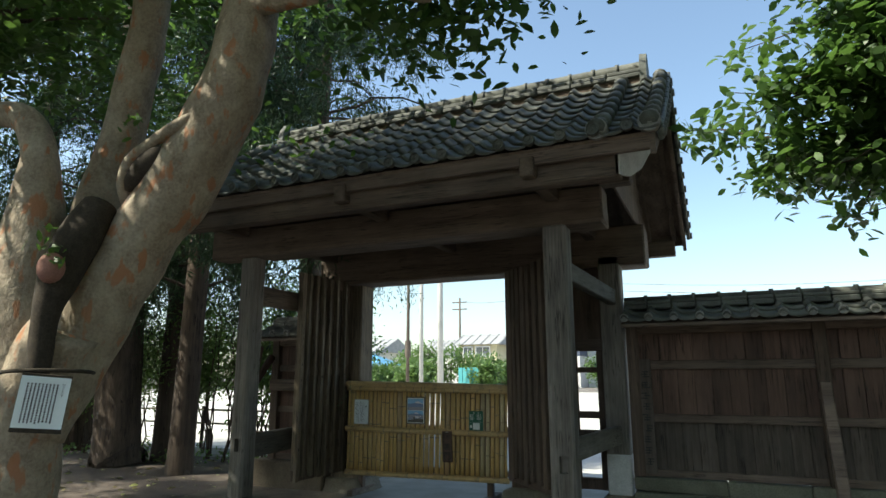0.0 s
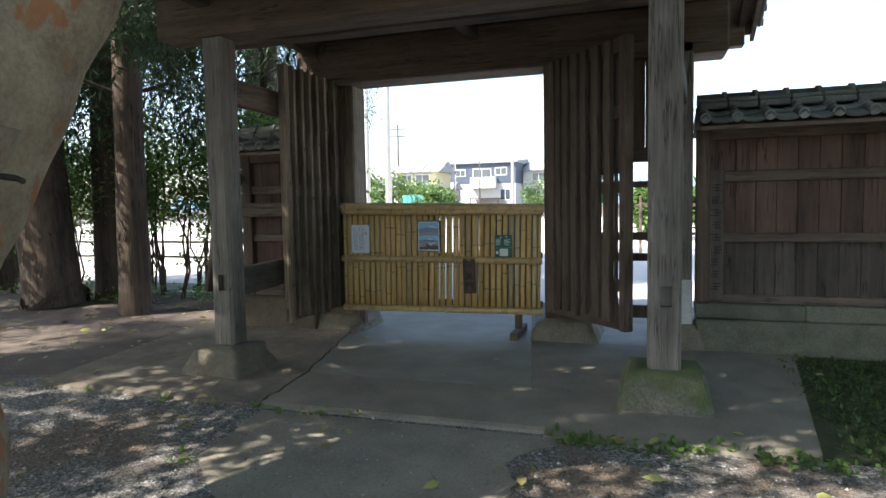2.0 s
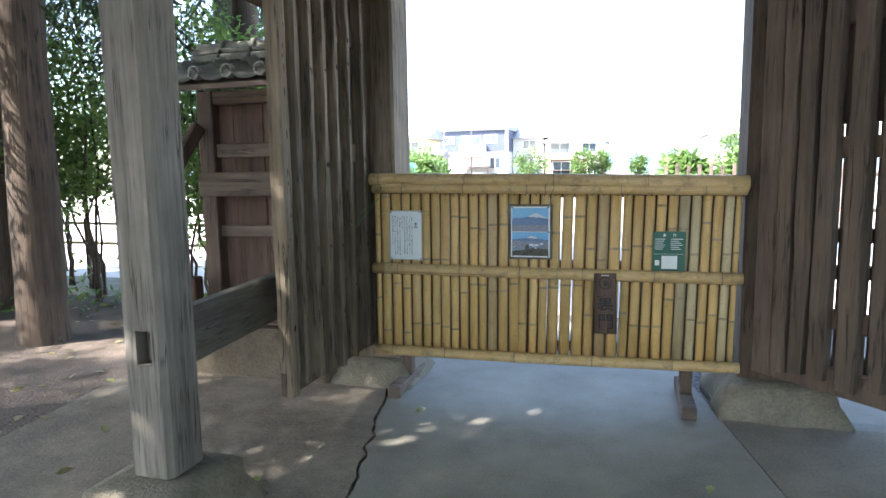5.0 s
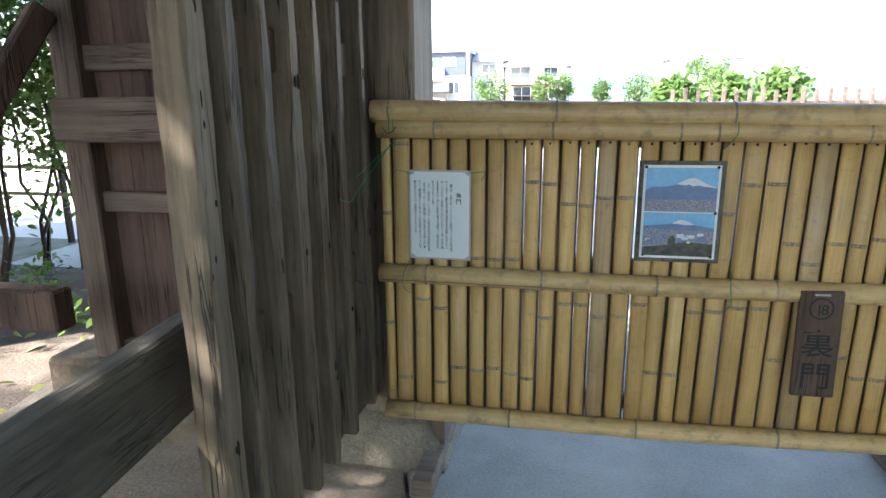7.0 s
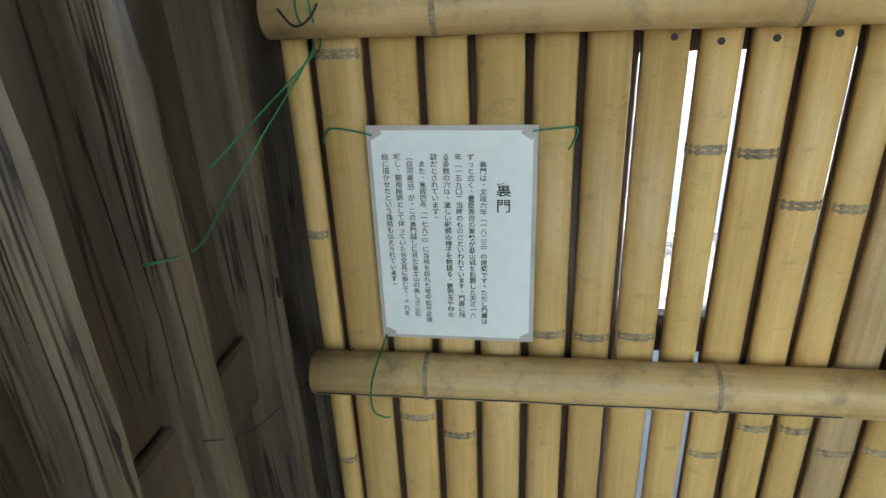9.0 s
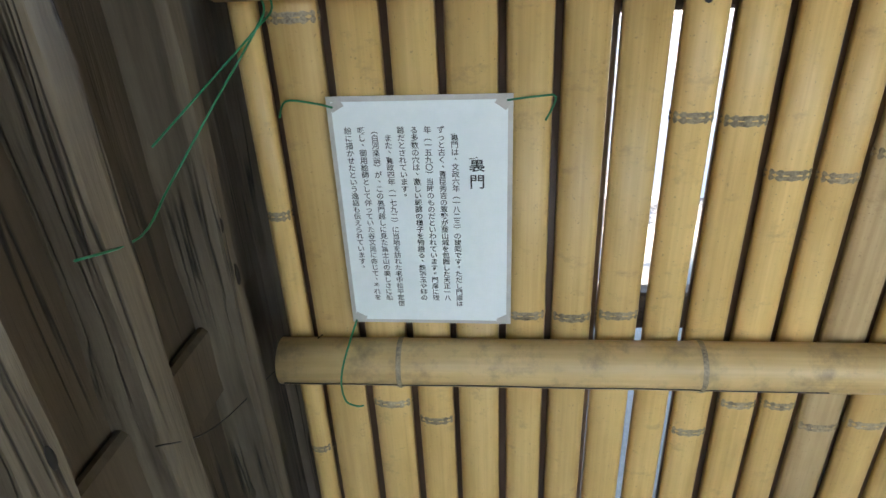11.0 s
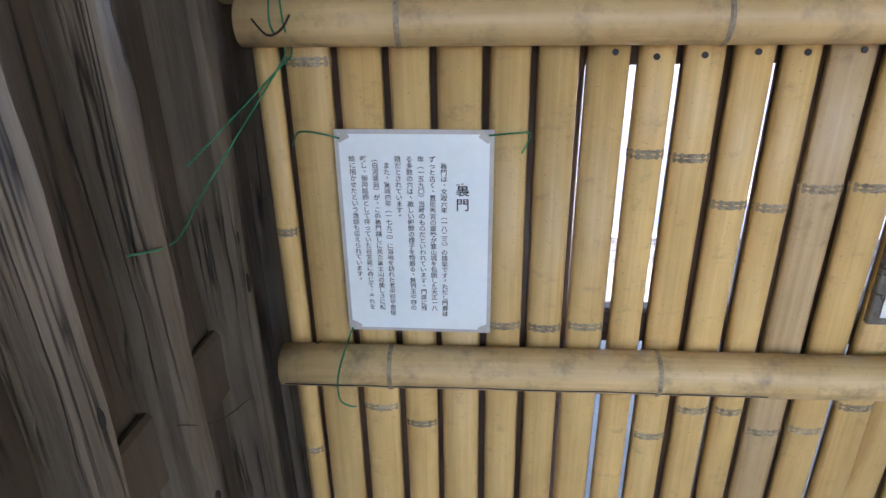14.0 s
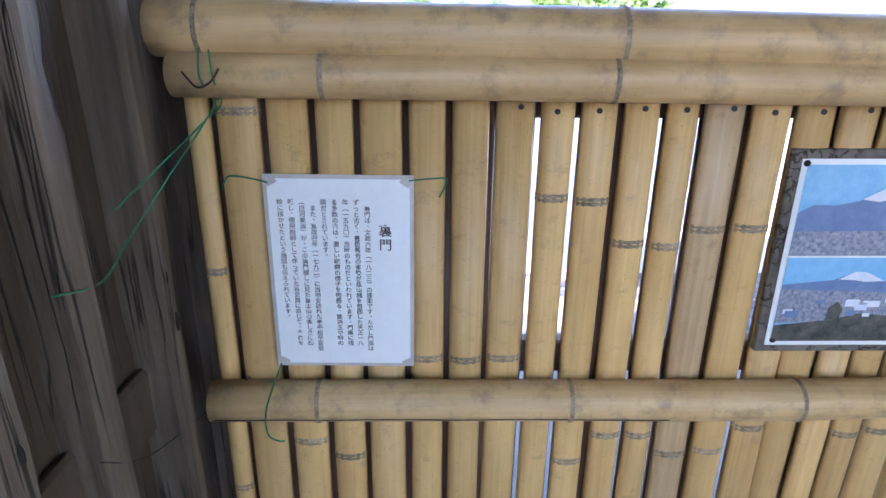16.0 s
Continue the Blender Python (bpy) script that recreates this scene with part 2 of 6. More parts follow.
LEAF_FAR = foliage("garden_leaf", (0.05, 0.10, 0.025), (0.13, 0.21, 0.06), 0.35)
LEAF_FALLEN = foliage("fallen_leaf", (0.16, 0.11, 0.05), (0.34, 0.36, 0.12), 0.1)
MOSS_LEAF = foliage("moss_blade", (0.03, 0.06, 0.015), (0.08, 0.13, 0.03), 0.2)


def stone_material():
    m, nt, b = mat_new("mossy_stone")
    p = position(nt)
    g = nt.nodes.new("ShaderNodeNewGeometry")
    sx = nt.nodes.new("ShaderNodeSeparateXYZ")
    nt.links.new(g.outputs["Normal"], sx.inputs[0])
    n1, n2 = noise_node(nt, p, 5, 4), noise_node(nt, p, 60, 4)
    col = ramp(nt, n2, [(0.3, (0.10, 0.092, 0.072)), (0.7, (0.24, 0.225, 0.185))])
    ma = nt.nodes.new("ShaderNodeMath")
    ma.operation = "MULTIPLY"
    nt.links.new(n1, ma.inputs[0])
    mr = nt.nodes.new("ShaderNodeMapRange")
    mr.inputs["From Min"].default_value, mr.inputs["From Max"].default_value = -0.2, 0.8
    mr.inputs["To Min"].default_value, mr.inputs["To Max"].default_value = 0.3, 1.5
    nt.links.new(sx.outputs["Z"], mr.inputs["Value"])
    nt.links.new(mr.outputs["Result"], ma.inputs[1])
    fac = ramp(nt, ma.outputs[0], [(0.32, (0, 0, 0)), (0.62, (0.85, 0.85, 0.85))])
    col = mix(nt, fac, col, (0.085, 0.108, 0.032))
    nt.links.new(col, b.inputs["Base Color"])
    b.inputs["Roughness"].default_value = 0.95
    bump(nt, b, n2, 0.6, 0.02)
    return m


STONE = stone_material()
EARTH = plain("earth_stained_concrete", (0.065, 0.05, 0.036), (0.16, 0.128, 0.09), 0.95, 5, 0.6, 0.1, 0, 55, 0.015)
GREY_STONE = plain("earthy_stone", (0.105, 0.09, 0.064), (0.25, 0.222, 0.17), 0.95, 6, 0.6, 0.1, 0, 60, 0.02)


def bamboo_material(name, dark, light, node):
    """Split bamboo: pale culm, fine streaks along it, dirty patches and spots."""
    m, nt, b = mat_new(name)
    tc = nt.nodes.new("ShaderNodeTexCoord").outputs["Object"]
    o = nt.nodes.new("ShaderNodeObjectInfo")
    add = nt.nodes.new("ShaderNodeVectorMath")
    cx = nt.nodes.new("ShaderNodeCombineXYZ")
    mu = nt.nodes.new("ShaderNodeMath")
    mu.operation, mu.inputs[1].default_value = "MULTIPLY", 37.0
    nt.links.new(o.outputs["Random"], mu.inputs[0])
    nt.links.new(mu.outputs[0], cx.inputs[2])
    nt.links.new(tc, add.inputs[0])
    nt.links.new(cx.outputs[0], add.inputs[1])
    p = add.outputs[0]
    streak = noise_node(nt, scaled(nt, p, (1, 1, 0.02)), 130, 4, 0.6)
    patch = noise_node(nt, scaled(nt, p, (1, 1, 0.35)), 9, 4, 0.65)
    spots = noise_node(nt, p, 260, 2, 0.5)
    col = mix(nt, 0.55, ramp(nt, streak, [(0.3, dark), (0.7, light)]), ramp(nt, patch, [(0.3, dark), (0.66, light)]))
    smear = noise_node(nt, scaled(nt, p, (1, 1, 1.6)), 26, 5, 0.7)
    col = mix(nt, ramp(nt, smear, [(0.58, (0, 0, 0)), (0.76, (0.55, 0.55, 0.55))]), col, tuple(c * 1.5 for c in node))
    col = mix(nt, ramp(nt, spots, [(0.66, (0, 0, 0)), (0.74, (0.45, 0.45, 0.45))]), col, node)
    nt.links.new(jitter(nt, col, 0.14), b.inputs["Base Color"])
    b.inputs["Roughness"].default_value = 0.42
    bump(nt, b, streak, 0.15, 0.002)
    return m


BAMBOO = bamboo_material("bamboo", (0.46, 0.285, 0.092), (0.74, 0.515, 0.215), (0.20, 0.13, 0.06))
BAMBOO_GREY = bamboo_material("weathered_bamboo", (0.38, 0.30, 0.16), (0.60, 0.50, 0.30), (0.16, 0.13, 0.09))
BAMBOO_BROWN = bamboo_material("mottled_bamboo", (0.36, 0.24, 0.11), (0.60, 0.45, 0.25), (0.16, 0.09, 0.04))
# backing culms: the shade behind the front slats is put into this dark colour
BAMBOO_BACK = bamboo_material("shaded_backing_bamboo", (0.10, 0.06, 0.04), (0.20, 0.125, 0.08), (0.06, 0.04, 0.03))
NODE = plain("bamboo_node", (0.09, 0.07, 0.05), (0.52, 0.42, 0.27), 0.7, 75, 0.3, 0.2, 0, 330, 0.003)

# ---- ground ----
def ground_material():
    m, nt, b = mat_new("gravel_and_soil")
    p = position(nt)
    vo = nt.nodes.new("ShaderNodeTexVoronoi")
    vo.inputs["Scale"].default_value = 62
    nt.links.new(p, vo.inputs["Vector"])
    sep = nt.nodes.new("ShaderNodeSeparateColor")
    nt.links.new(vo.outputs["Color"], sep.inputs[0])
    gravel = ramp(nt, sep.outputs[0], [(0.0, (0.06, 0.058, 0.055)), (0.6, (0.15, 0.147, 0.14)), (1.0, (0.32, 0.31, 0.30))])
    n1, n2, n3 = noise_node(nt, p, 0.9, 4, 0.6), noise_node(nt, p, 38, 4), noise_node(nt, p, 5, 3)
    soil = ramp(nt, n2, [(0.3, (0.075, 0.055, 0.042)), (0.7, (0.20, 0.155, 0.12))])
    fac = ramp(nt, n1, [(0.50, (0, 0, 0)), (0.60, (1, 1, 1))])
    col = mix(nt, fac, gravel, soil)
    col = mix(nt, ramp(nt, n3, [(0.35, (0.0, 0, 0)), (0.75, (0.35, 0.35, 0.35))]), col, soil)
    nt.links.new(col, b.inputs["Base Color"])
    b.inputs["Roughness"].default_value = 0.95
    bump(nt, b, vo.outputs["Distance"], 0.8, 0.012)
    return m


def stained_slab():
    """Concrete with brown earth trodden over it in patches."""
    m, nt, b = mat_new("earth_trodden_concrete")
    p = position(nt)
    n1, n2, n3 = noise_node(nt, p, 1.6, 5, 0.65), noise_node(nt, p, 60, 4), noise_node(nt, p, 9, 4)
    col = mix(nt, 0.5, ramp(nt, n2, [(0.3, (0.14, 0.115, 0.085)), (0.7, (0.29, 0.25, 0.195))]), ramp(nt, n3, [(0.3, (0.13, 0.105, 0.08)), (0.7, (0.27, 0.235, 0.185))]))
    soil = ramp(nt, n2, [(0.3, (0.065, 0.052, 0.040)), (0.7, (0.175, 0.14, 0.108))])
    col = mix(nt, ramp(nt, n1, [(0.44, (0, 0, 0)), (0.62, (0.9, 0.9, 0.9))]), col, soil)
    nt.links.new(col, b.inputs["Base Color"])
    b.inputs["Roughness"].default_value = 0.92
    bump(nt, b, n2, 0.6, 0.008)
    return m


def sheet(name, x0, x1, y0, y1, z, mat, nx=1, ny=1, rough=0.0, label="", kind="structure"):
    bm = bmesh.new()
    g = [[bm.verts.new((x0 + (x1 - x0) * i / nx, y0 + (y1 - y0) * j / ny, z + (rough * noise.noise(Vector((x0 + (x1 - x0) * i / nx, y0 + (y1 - y0) * j / ny, 3.0)) * 1.3) if 0 < i < nx and 0 < j < ny else 0))) for j in range(ny + 1)] for i in range(nx + 1)]
    for i in range(nx):
        for j in range(ny):
            bm.faces.new((g[i][j], g[i + 1][j], g[i + 1][j + 1], g[i][j + 1]))
    return put(name, done(bm, name, mat), None, None, label, "ground", "", kind)


GROUND = ground_material()
sheet("ground", -900, 900, -700, 1400, -0.03, GROUND, 1, 1, 0, "grey gravel and brown soil ground in dappled shade")
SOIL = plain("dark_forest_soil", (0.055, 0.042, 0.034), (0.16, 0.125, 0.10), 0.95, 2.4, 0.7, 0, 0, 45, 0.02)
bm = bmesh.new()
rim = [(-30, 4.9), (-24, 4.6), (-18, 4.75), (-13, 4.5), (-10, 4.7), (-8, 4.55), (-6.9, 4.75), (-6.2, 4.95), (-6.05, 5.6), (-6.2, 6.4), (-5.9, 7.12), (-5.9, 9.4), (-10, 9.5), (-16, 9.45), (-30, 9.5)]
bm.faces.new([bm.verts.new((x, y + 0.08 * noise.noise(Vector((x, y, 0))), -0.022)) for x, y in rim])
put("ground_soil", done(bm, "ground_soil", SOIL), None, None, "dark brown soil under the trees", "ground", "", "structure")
LOT = plain("pale_gravel_lot", (0.42, 0.40, 0.37), (0.60, 0.58, 0.54), 0.9, 0.6, 0.3, 0, 0, 40)
sheet("road", -60, 40, 9.6, 62, -0.024, LOT, 1, 1, 0, "pale sunlit gravel lot behind the gate")
sheet("pavement", -60, -9.0, 9.4, 10.6, -0.018, PLINTH, 1, 1, 0, "pale verge beside the lot")

# ---- concrete floor under the gate ----
def crack_x(y):
    return -4.0 - 0.1 * min(0.66, y - 4.64) - 0.235 * max(0, y - 5.3) - 0.03 * noise.noise(Vector((0, y * 2.6, 1))) - 0.035 * noise.noise(Vector((0, y * 9, 5)))


def slab(name, left, right, mat, label, y0=4.66, y1=9.2, n=60, z=0.0):
    bm = bmesh.new()
    rows = []
    for j in range(n + 1):
        y = y0 + (y1 - y0) * j / n
        xl, xr = left(y), right(y)
        dy = 0.03 * noise.noise(Vector((xl, 2, 2))) if j == 0 else 0
        row = []
        for k in range(9):
            x = xl + (xr - xl) * k / 8
            e = 0.035 * noise.noise(Vector((x * 3, 1, 4))) if j == 0 else 0
            row.append((bm.verts.new((x, y + e + dy, z - (0.012 if j == 0 else 0))), bm.verts.new((x, y + e - (0.02 if j == 0 else 0), z - 0.06))))
        rows.append(row)
    for a, b in zip(rows, rows[1:]):
        for k in range(8):
            bm.faces.new((a[k][0], a[k + 1][0], b[k + 1][0], b[k][0]))
        bm.faces.new((a[0][0], b[0][0], b[0][1], a[0][1]))
        bm.faces.new((a[8][0], a[8][1], b[8][1], b[8][0]))
    for k in range(8):
        bm.faces.new((rows[0][k][0], rows[0][k][1], rows[0][k + 1][1], rows[0][k + 1][0]))
    return put(name, done(bm, name, mat), None, None, label, "floor", "", "structure")


slab("floor", lambda y: -6.1 - 0.15 * (y - 4.6), lambda y: crack_x(y) - 0.009, stained_slab(), "cracked grey-brown concrete slab under the gate")
slab("floor_middle", lambda y: crack_x(y) + 0.009, lambda y: -2.22 - 0.17 * (y - 5.5), CONCRETE_2, "smoother grey concrete strip through the gate", 5.46, 9.2)
slab("floor_front", lambda y: crack_x(y) + 0.009, lambda y: -1.9965, CONCRETE, "grey-brown concrete at the front of the slab", 4.66, 5.455, 20)
slab("floor_side", lambda y: -2.215 - 0.17 * (y - 5.5) if y > 5.455 else -1.996, lambda y: -0.53 + 0.15 * (y - 4.6), CONCRETE, "grey-brown concrete slab beside the wall", 4.6, 7.1)
slab("floor_behind", lambda y: -2.495, lambda y: 0.4, CONCRETE_2, "bright worn concrete behind the gate", 7.104, 9.2, 20)

slab("floor_apron", lambda y: -3.1 - 0.72 * min(1, max(0, (y - 3.3) / 0.5)) ** 0.6 - 0.15 * max(0, y - 3.8) - 0.05 * noise.noise(Vector((3, y * 4, 1))), lambda y: -2.05 + 0.22 * noise.noise(Vector((7, y * 2.3, 1))) + 0.07 * noise.noise(Vector((7, y * 9, 1))), CONCRETE, "worn concrete apron before the slab, grit strewn over it", 3.3, 4.60, 24, -0.0235)

# ---- footing stones ----
def footing(name, x0, x1, y0, y1, h, label, seed, mat=None):
    bm = bmesh.new()
    bmesh.ops.create_cube(bm, size=1)
    bmesh.ops.subdivide_edges(bm, edges=bm.edges, cuts=7, use_grid_fill=True)
    for v in bm.verts:
        t = v.co.z + 0.5
        k = 1 - 0.27 * t ** 1.15
        p = Vector(((x0 + x1) / 2 + v.co.x * (x1 - x0) * k, (y0 + y1) / 2 + v.co.y * (y1 - y0) * k, -0.03 + t * (h + 0.03)))
        d = noise.noise(p * 5 + Vector((seed, 0, 0))) * 0.022 + noise.noise(p * 18) * 0.008
        side = Vector((v.co.x, v.co.y, 0)) * (1.6 if t < 0.97 else 0.6)
        p += side * d * 2
        if t > 0.9 and max(abs(v.co.x), abs(v.co.y)) > 0.47:
            p.z -= 0.012
        v.co = p
    me = done(bm, name, mat or STONE, True)
    return put(name, me, None, None, label, "stone", "footing stones of the gate")


footing("footing_stone", -1.60, -0.98, 5.12, 5.74, 0.245, "mossy green stone block under a gate post", 1)
footing("footing_stone", -5.10, -4.52, 5.14, 5.72, 0.21, "grey-brown stone block under a gate post", 7, GREY_STONE)
footing("footing_stone", -2.52, -1.82, 7.06, 7.74, 0.20, "grey stone block under the main gate post", 3, GREY_STONE)
footing("footing_stone", -5.05, -4.34, 7.10, 7.74, 0.17, "grey stone block under the main gate post", 5, GREY_STONE)
footing("footing_stone", -1.33, -0.86, 6.98, 7.45, 0.23, "brown stone block under the side post of the gate", 9, GREY_STONE)

# ---- the gate ----
gate = thing("roofed_gate", (-3.1, 6.4, 0), "old dark timber gate with a grey tiled gable roof, doors open", "gate")


def post_with_hole(name, x0, x1, y0, y1, z0, z1, hz, mat, label):
    bm = box(x0, x1, y0, y1, z0, z1, 0.022)
    ob = part(name, bm, mat, gate, label)
    cx = (x0 + x1) / 2 + 0.01
    # the mortise: a dark recess cut into the face
    cut = box(cx - 0.035, cx + 0.035, y0 - 0.02, y0 + 0.06, hz - 0.068, hz + 0.068, 0)
    cutter = put("mortise_cut", done(cut, "mortise_cut", DARK_Z))
    mod = ob.modifiers.new("mortise", "BOOLEAN")
    mod.object, mod.operation, mod.solver = cutter, "DIFFERENCE", "EXACT"
    dg = bpy.context.evaluated_depsgraph_get()
    me = bpy.data.meshes.new_from_object(ob.evaluated_get(dg))
    ob.modifiers.clear()
    ob.data = me
    bpy.data.objects.remove(cutter)
    return ob


post_with_hole("post", -1.405, -1.19, 5.30, 5.515, 0.22, 2.79, 0.735, POST, "weathered grey square post with a mortise")
post_with_hole("post", -4.915, -4.72, 5.35, 5.56, 0.20, 2.79, 0.745, POST, "weathered grey square post with a mortise")
part("main_post", box(-2.38, -1.95, 7.245, 7.56, 0.16, 2.72, 0.015), DARK_Z, gate, "broad dark main post")
part("main_post", box(-4.90, -4.47, 7.245, 7.56, 0.13, 2.72, 0.015), SLAT, gate, "broad greyed main post")
part("side_post", box(-1.24, -1.00, 7.08, 7.32, 0.62, 2.80, 0.012), POST, gate, "greyed side post")
part("post_shoe", box(-1.245, -0.995, 7.07, 7.325, 0.21, 0.64, 0.012), PLASTER, gate, "whitewashed foot of the side post")
# beams
part("front_beam", box(-5.32, -0.86, 5.30, 5.60, 2.78, 3.11, 0.022), BEAM_X, gate)
part("lintel", box(-5.06, -0.71, 7.08, 7.50, 2.69, 3.15, 0.02), BEAM_X, gate)
part("eave_beam", box(-5.42, -0.60, 4.60, 4.74, 2.94, 3.13, 0.01), BEAM_X, gate)
part("rear_eave_beam", box(-5.42, -0.45, 8.08, 8.22, 2.94, 3.13, 0.01), BEAM_X, gate)
for x in (-4.83, -3.05, -1.30):
    part("cantilever_arm", box(x - 0.06, x + 0.06, 4.5, 8.3, 3.0, 3.16, 0.01), BEAM_Y, gate)
    part("bracket_block", box(x - 0.075, x + 0.075, 5.24, 5.42, 3.09, 3.2, 0.012), BEAM_X, gate)
part("wall_plate", box(-5.40, -0.62, 5.36, 5.54, 3.13, 3.30, 0.01), BEAM_X, gate)
part("ridge_beam", box(-5.36, -0.48, 6.33, 6.51, 4.06, 4.27, 0.01), BEAM_X, gate)
for x in (-5.0, -3.05, -1.1):
    part("king_post", box(x - 0.08, x + 0.08, 6.34, 6.50, 3.10, 4.08, 0.01), DARK_Z, gate)
# ties between the front posts and the rear ones
part("tie", beam((-4.80, 5.5, 2.37), (-4.83, 7.14, 2.37), 0.09, 0.22), BEAM_Y, gate)
part("tie", beam((-4.86, 5.5, 0.71), (-4.94, 7.14, 0.75), 0.075, 0.25), GREY_Y, gate, "bleached curved tie plank")
part("tie", beam((-1.25, 5.45, 2.39), (-1.10, 7.10, 2.33), 0.09, 0.17), GREY_Y, gate, "bleached tie plank")
part("tie", beam((-1.29, 5.45, 0.82), (-1.11, 7.10, 0.84), 0.08, 0.19), GREY_Y, gate, "weathered tie plank")
part("tie_stub", box(-5.80, -5.20, 7.02, 7.10, 1.27, 1.43, 0.01), RAIL_X, gate)
part("cross_tie", box(-5.32, -0.98, 6.2, 6.4, 2.95, 3.12, 0.012), BEAM_X, gate)

# side bay beside the doorway: boards above, a lattice wicket below
bay = thing("wicket_panel", (-1.6, 7.2, 0.2), "dark timber side panel with an open lattice below", "panel")
for i in range(4):
    part("board", box(-1.948 + i * 0.178, -1.772 + i * 0.178, 7.20, 7.225, 1.87, 2.69, 0.003), DARK_Z, bay)
part("rail", box(-1.948, -1.243, 7.16, 7.24, 1.74, 1.87, 0.006), RAIL_X, bay)
for z0, z1 in ((1.50, 1.56), (1.0, 1.075), (0.80, 0.875), (0.25, 0.37)):
    part("rail", box(-1.948, -1.243, 7.17, 7.23, z0, z1, 0.006), DARK_Z, bay)
for x in (-1.90, -1.74, -1.57, -1.285):
    part("bar", box(x - 0.035, x + 0.035, 7.155, 7.17, 0.25, 1.74, 0.004), DARK_Z, bay)

# worn holes are dark caps on the face, their inner shade put into the colour
HOLE = plain("dark_hole", (0.012, 0.01, 0.008), (0.03, 0.024, 0.02), 0.95, 30, 0)


# ---- door leaves: slats nailed on rails ----
def worn_bar(s0, s1, n0, n1, h0, h1, seed, m, rings=60):
    """A weathered upright bar with uneven, rounded edges."""
    bm = bmesh.new()
    c = 0.008
    sec = [(s0, n0), (s0, n1 - c), (s0 + c * 0.7, n1), (s1 - c * 0.7, n1), (s1, n1 - c), (s1, n0)]
    prev = None
    for r in range(rings + 1):
        h = h0 + (h1 - h0) * r / rings
        ring = []
        for k, (u, v) in enumerate(sec):
            d = 0.007 * noise.noise(Vector((seed + k * 3.7, h * 2.6, 0))) + 0.005 * noise.noise(Vector((seed + k * 1.3, h * 11, 2)))
            e = 0.006 * noise.noise(Vector((seed + k * 2.1, h * 3.8, 5))) - 0.010 * max(0, noise.noise(Vector((seed + k * 1.7, h * 7.0, 8))) - 0.25) if 0 < k < 5 else 0
            ring.append(bm.verts.new((u + d, v + (e if 0 < k < 5 else 0), h)))
        if prev:
            for k in range(6):
                bm.faces.new((prev[k], prev[(k + 1) % 6], ring[(k + 1) % 6], ring[k]))
        else:
            bm.faces.new(ring[::-1])
        prev = ring
    bm.faces.new(prev)
    bmesh.ops.transform(bm, matrix=m, verts=bm.verts)
    return bm



def worm_hole(parent, m, s, n, h, w, tall):
    k = bmesh.new()
    bmesh.ops.create_uvsphere(k, u_segments=8, v_segments=6, radius=1)
    bmesh.ops.transform(k, matrix=m @ Matrix.Translation((s, n, h)) @ Matrix.Diagonal((w, 0.0035, tall, 1)), verts=k.verts)
    part("worn_hole", k, HOLE, parent, "", True)


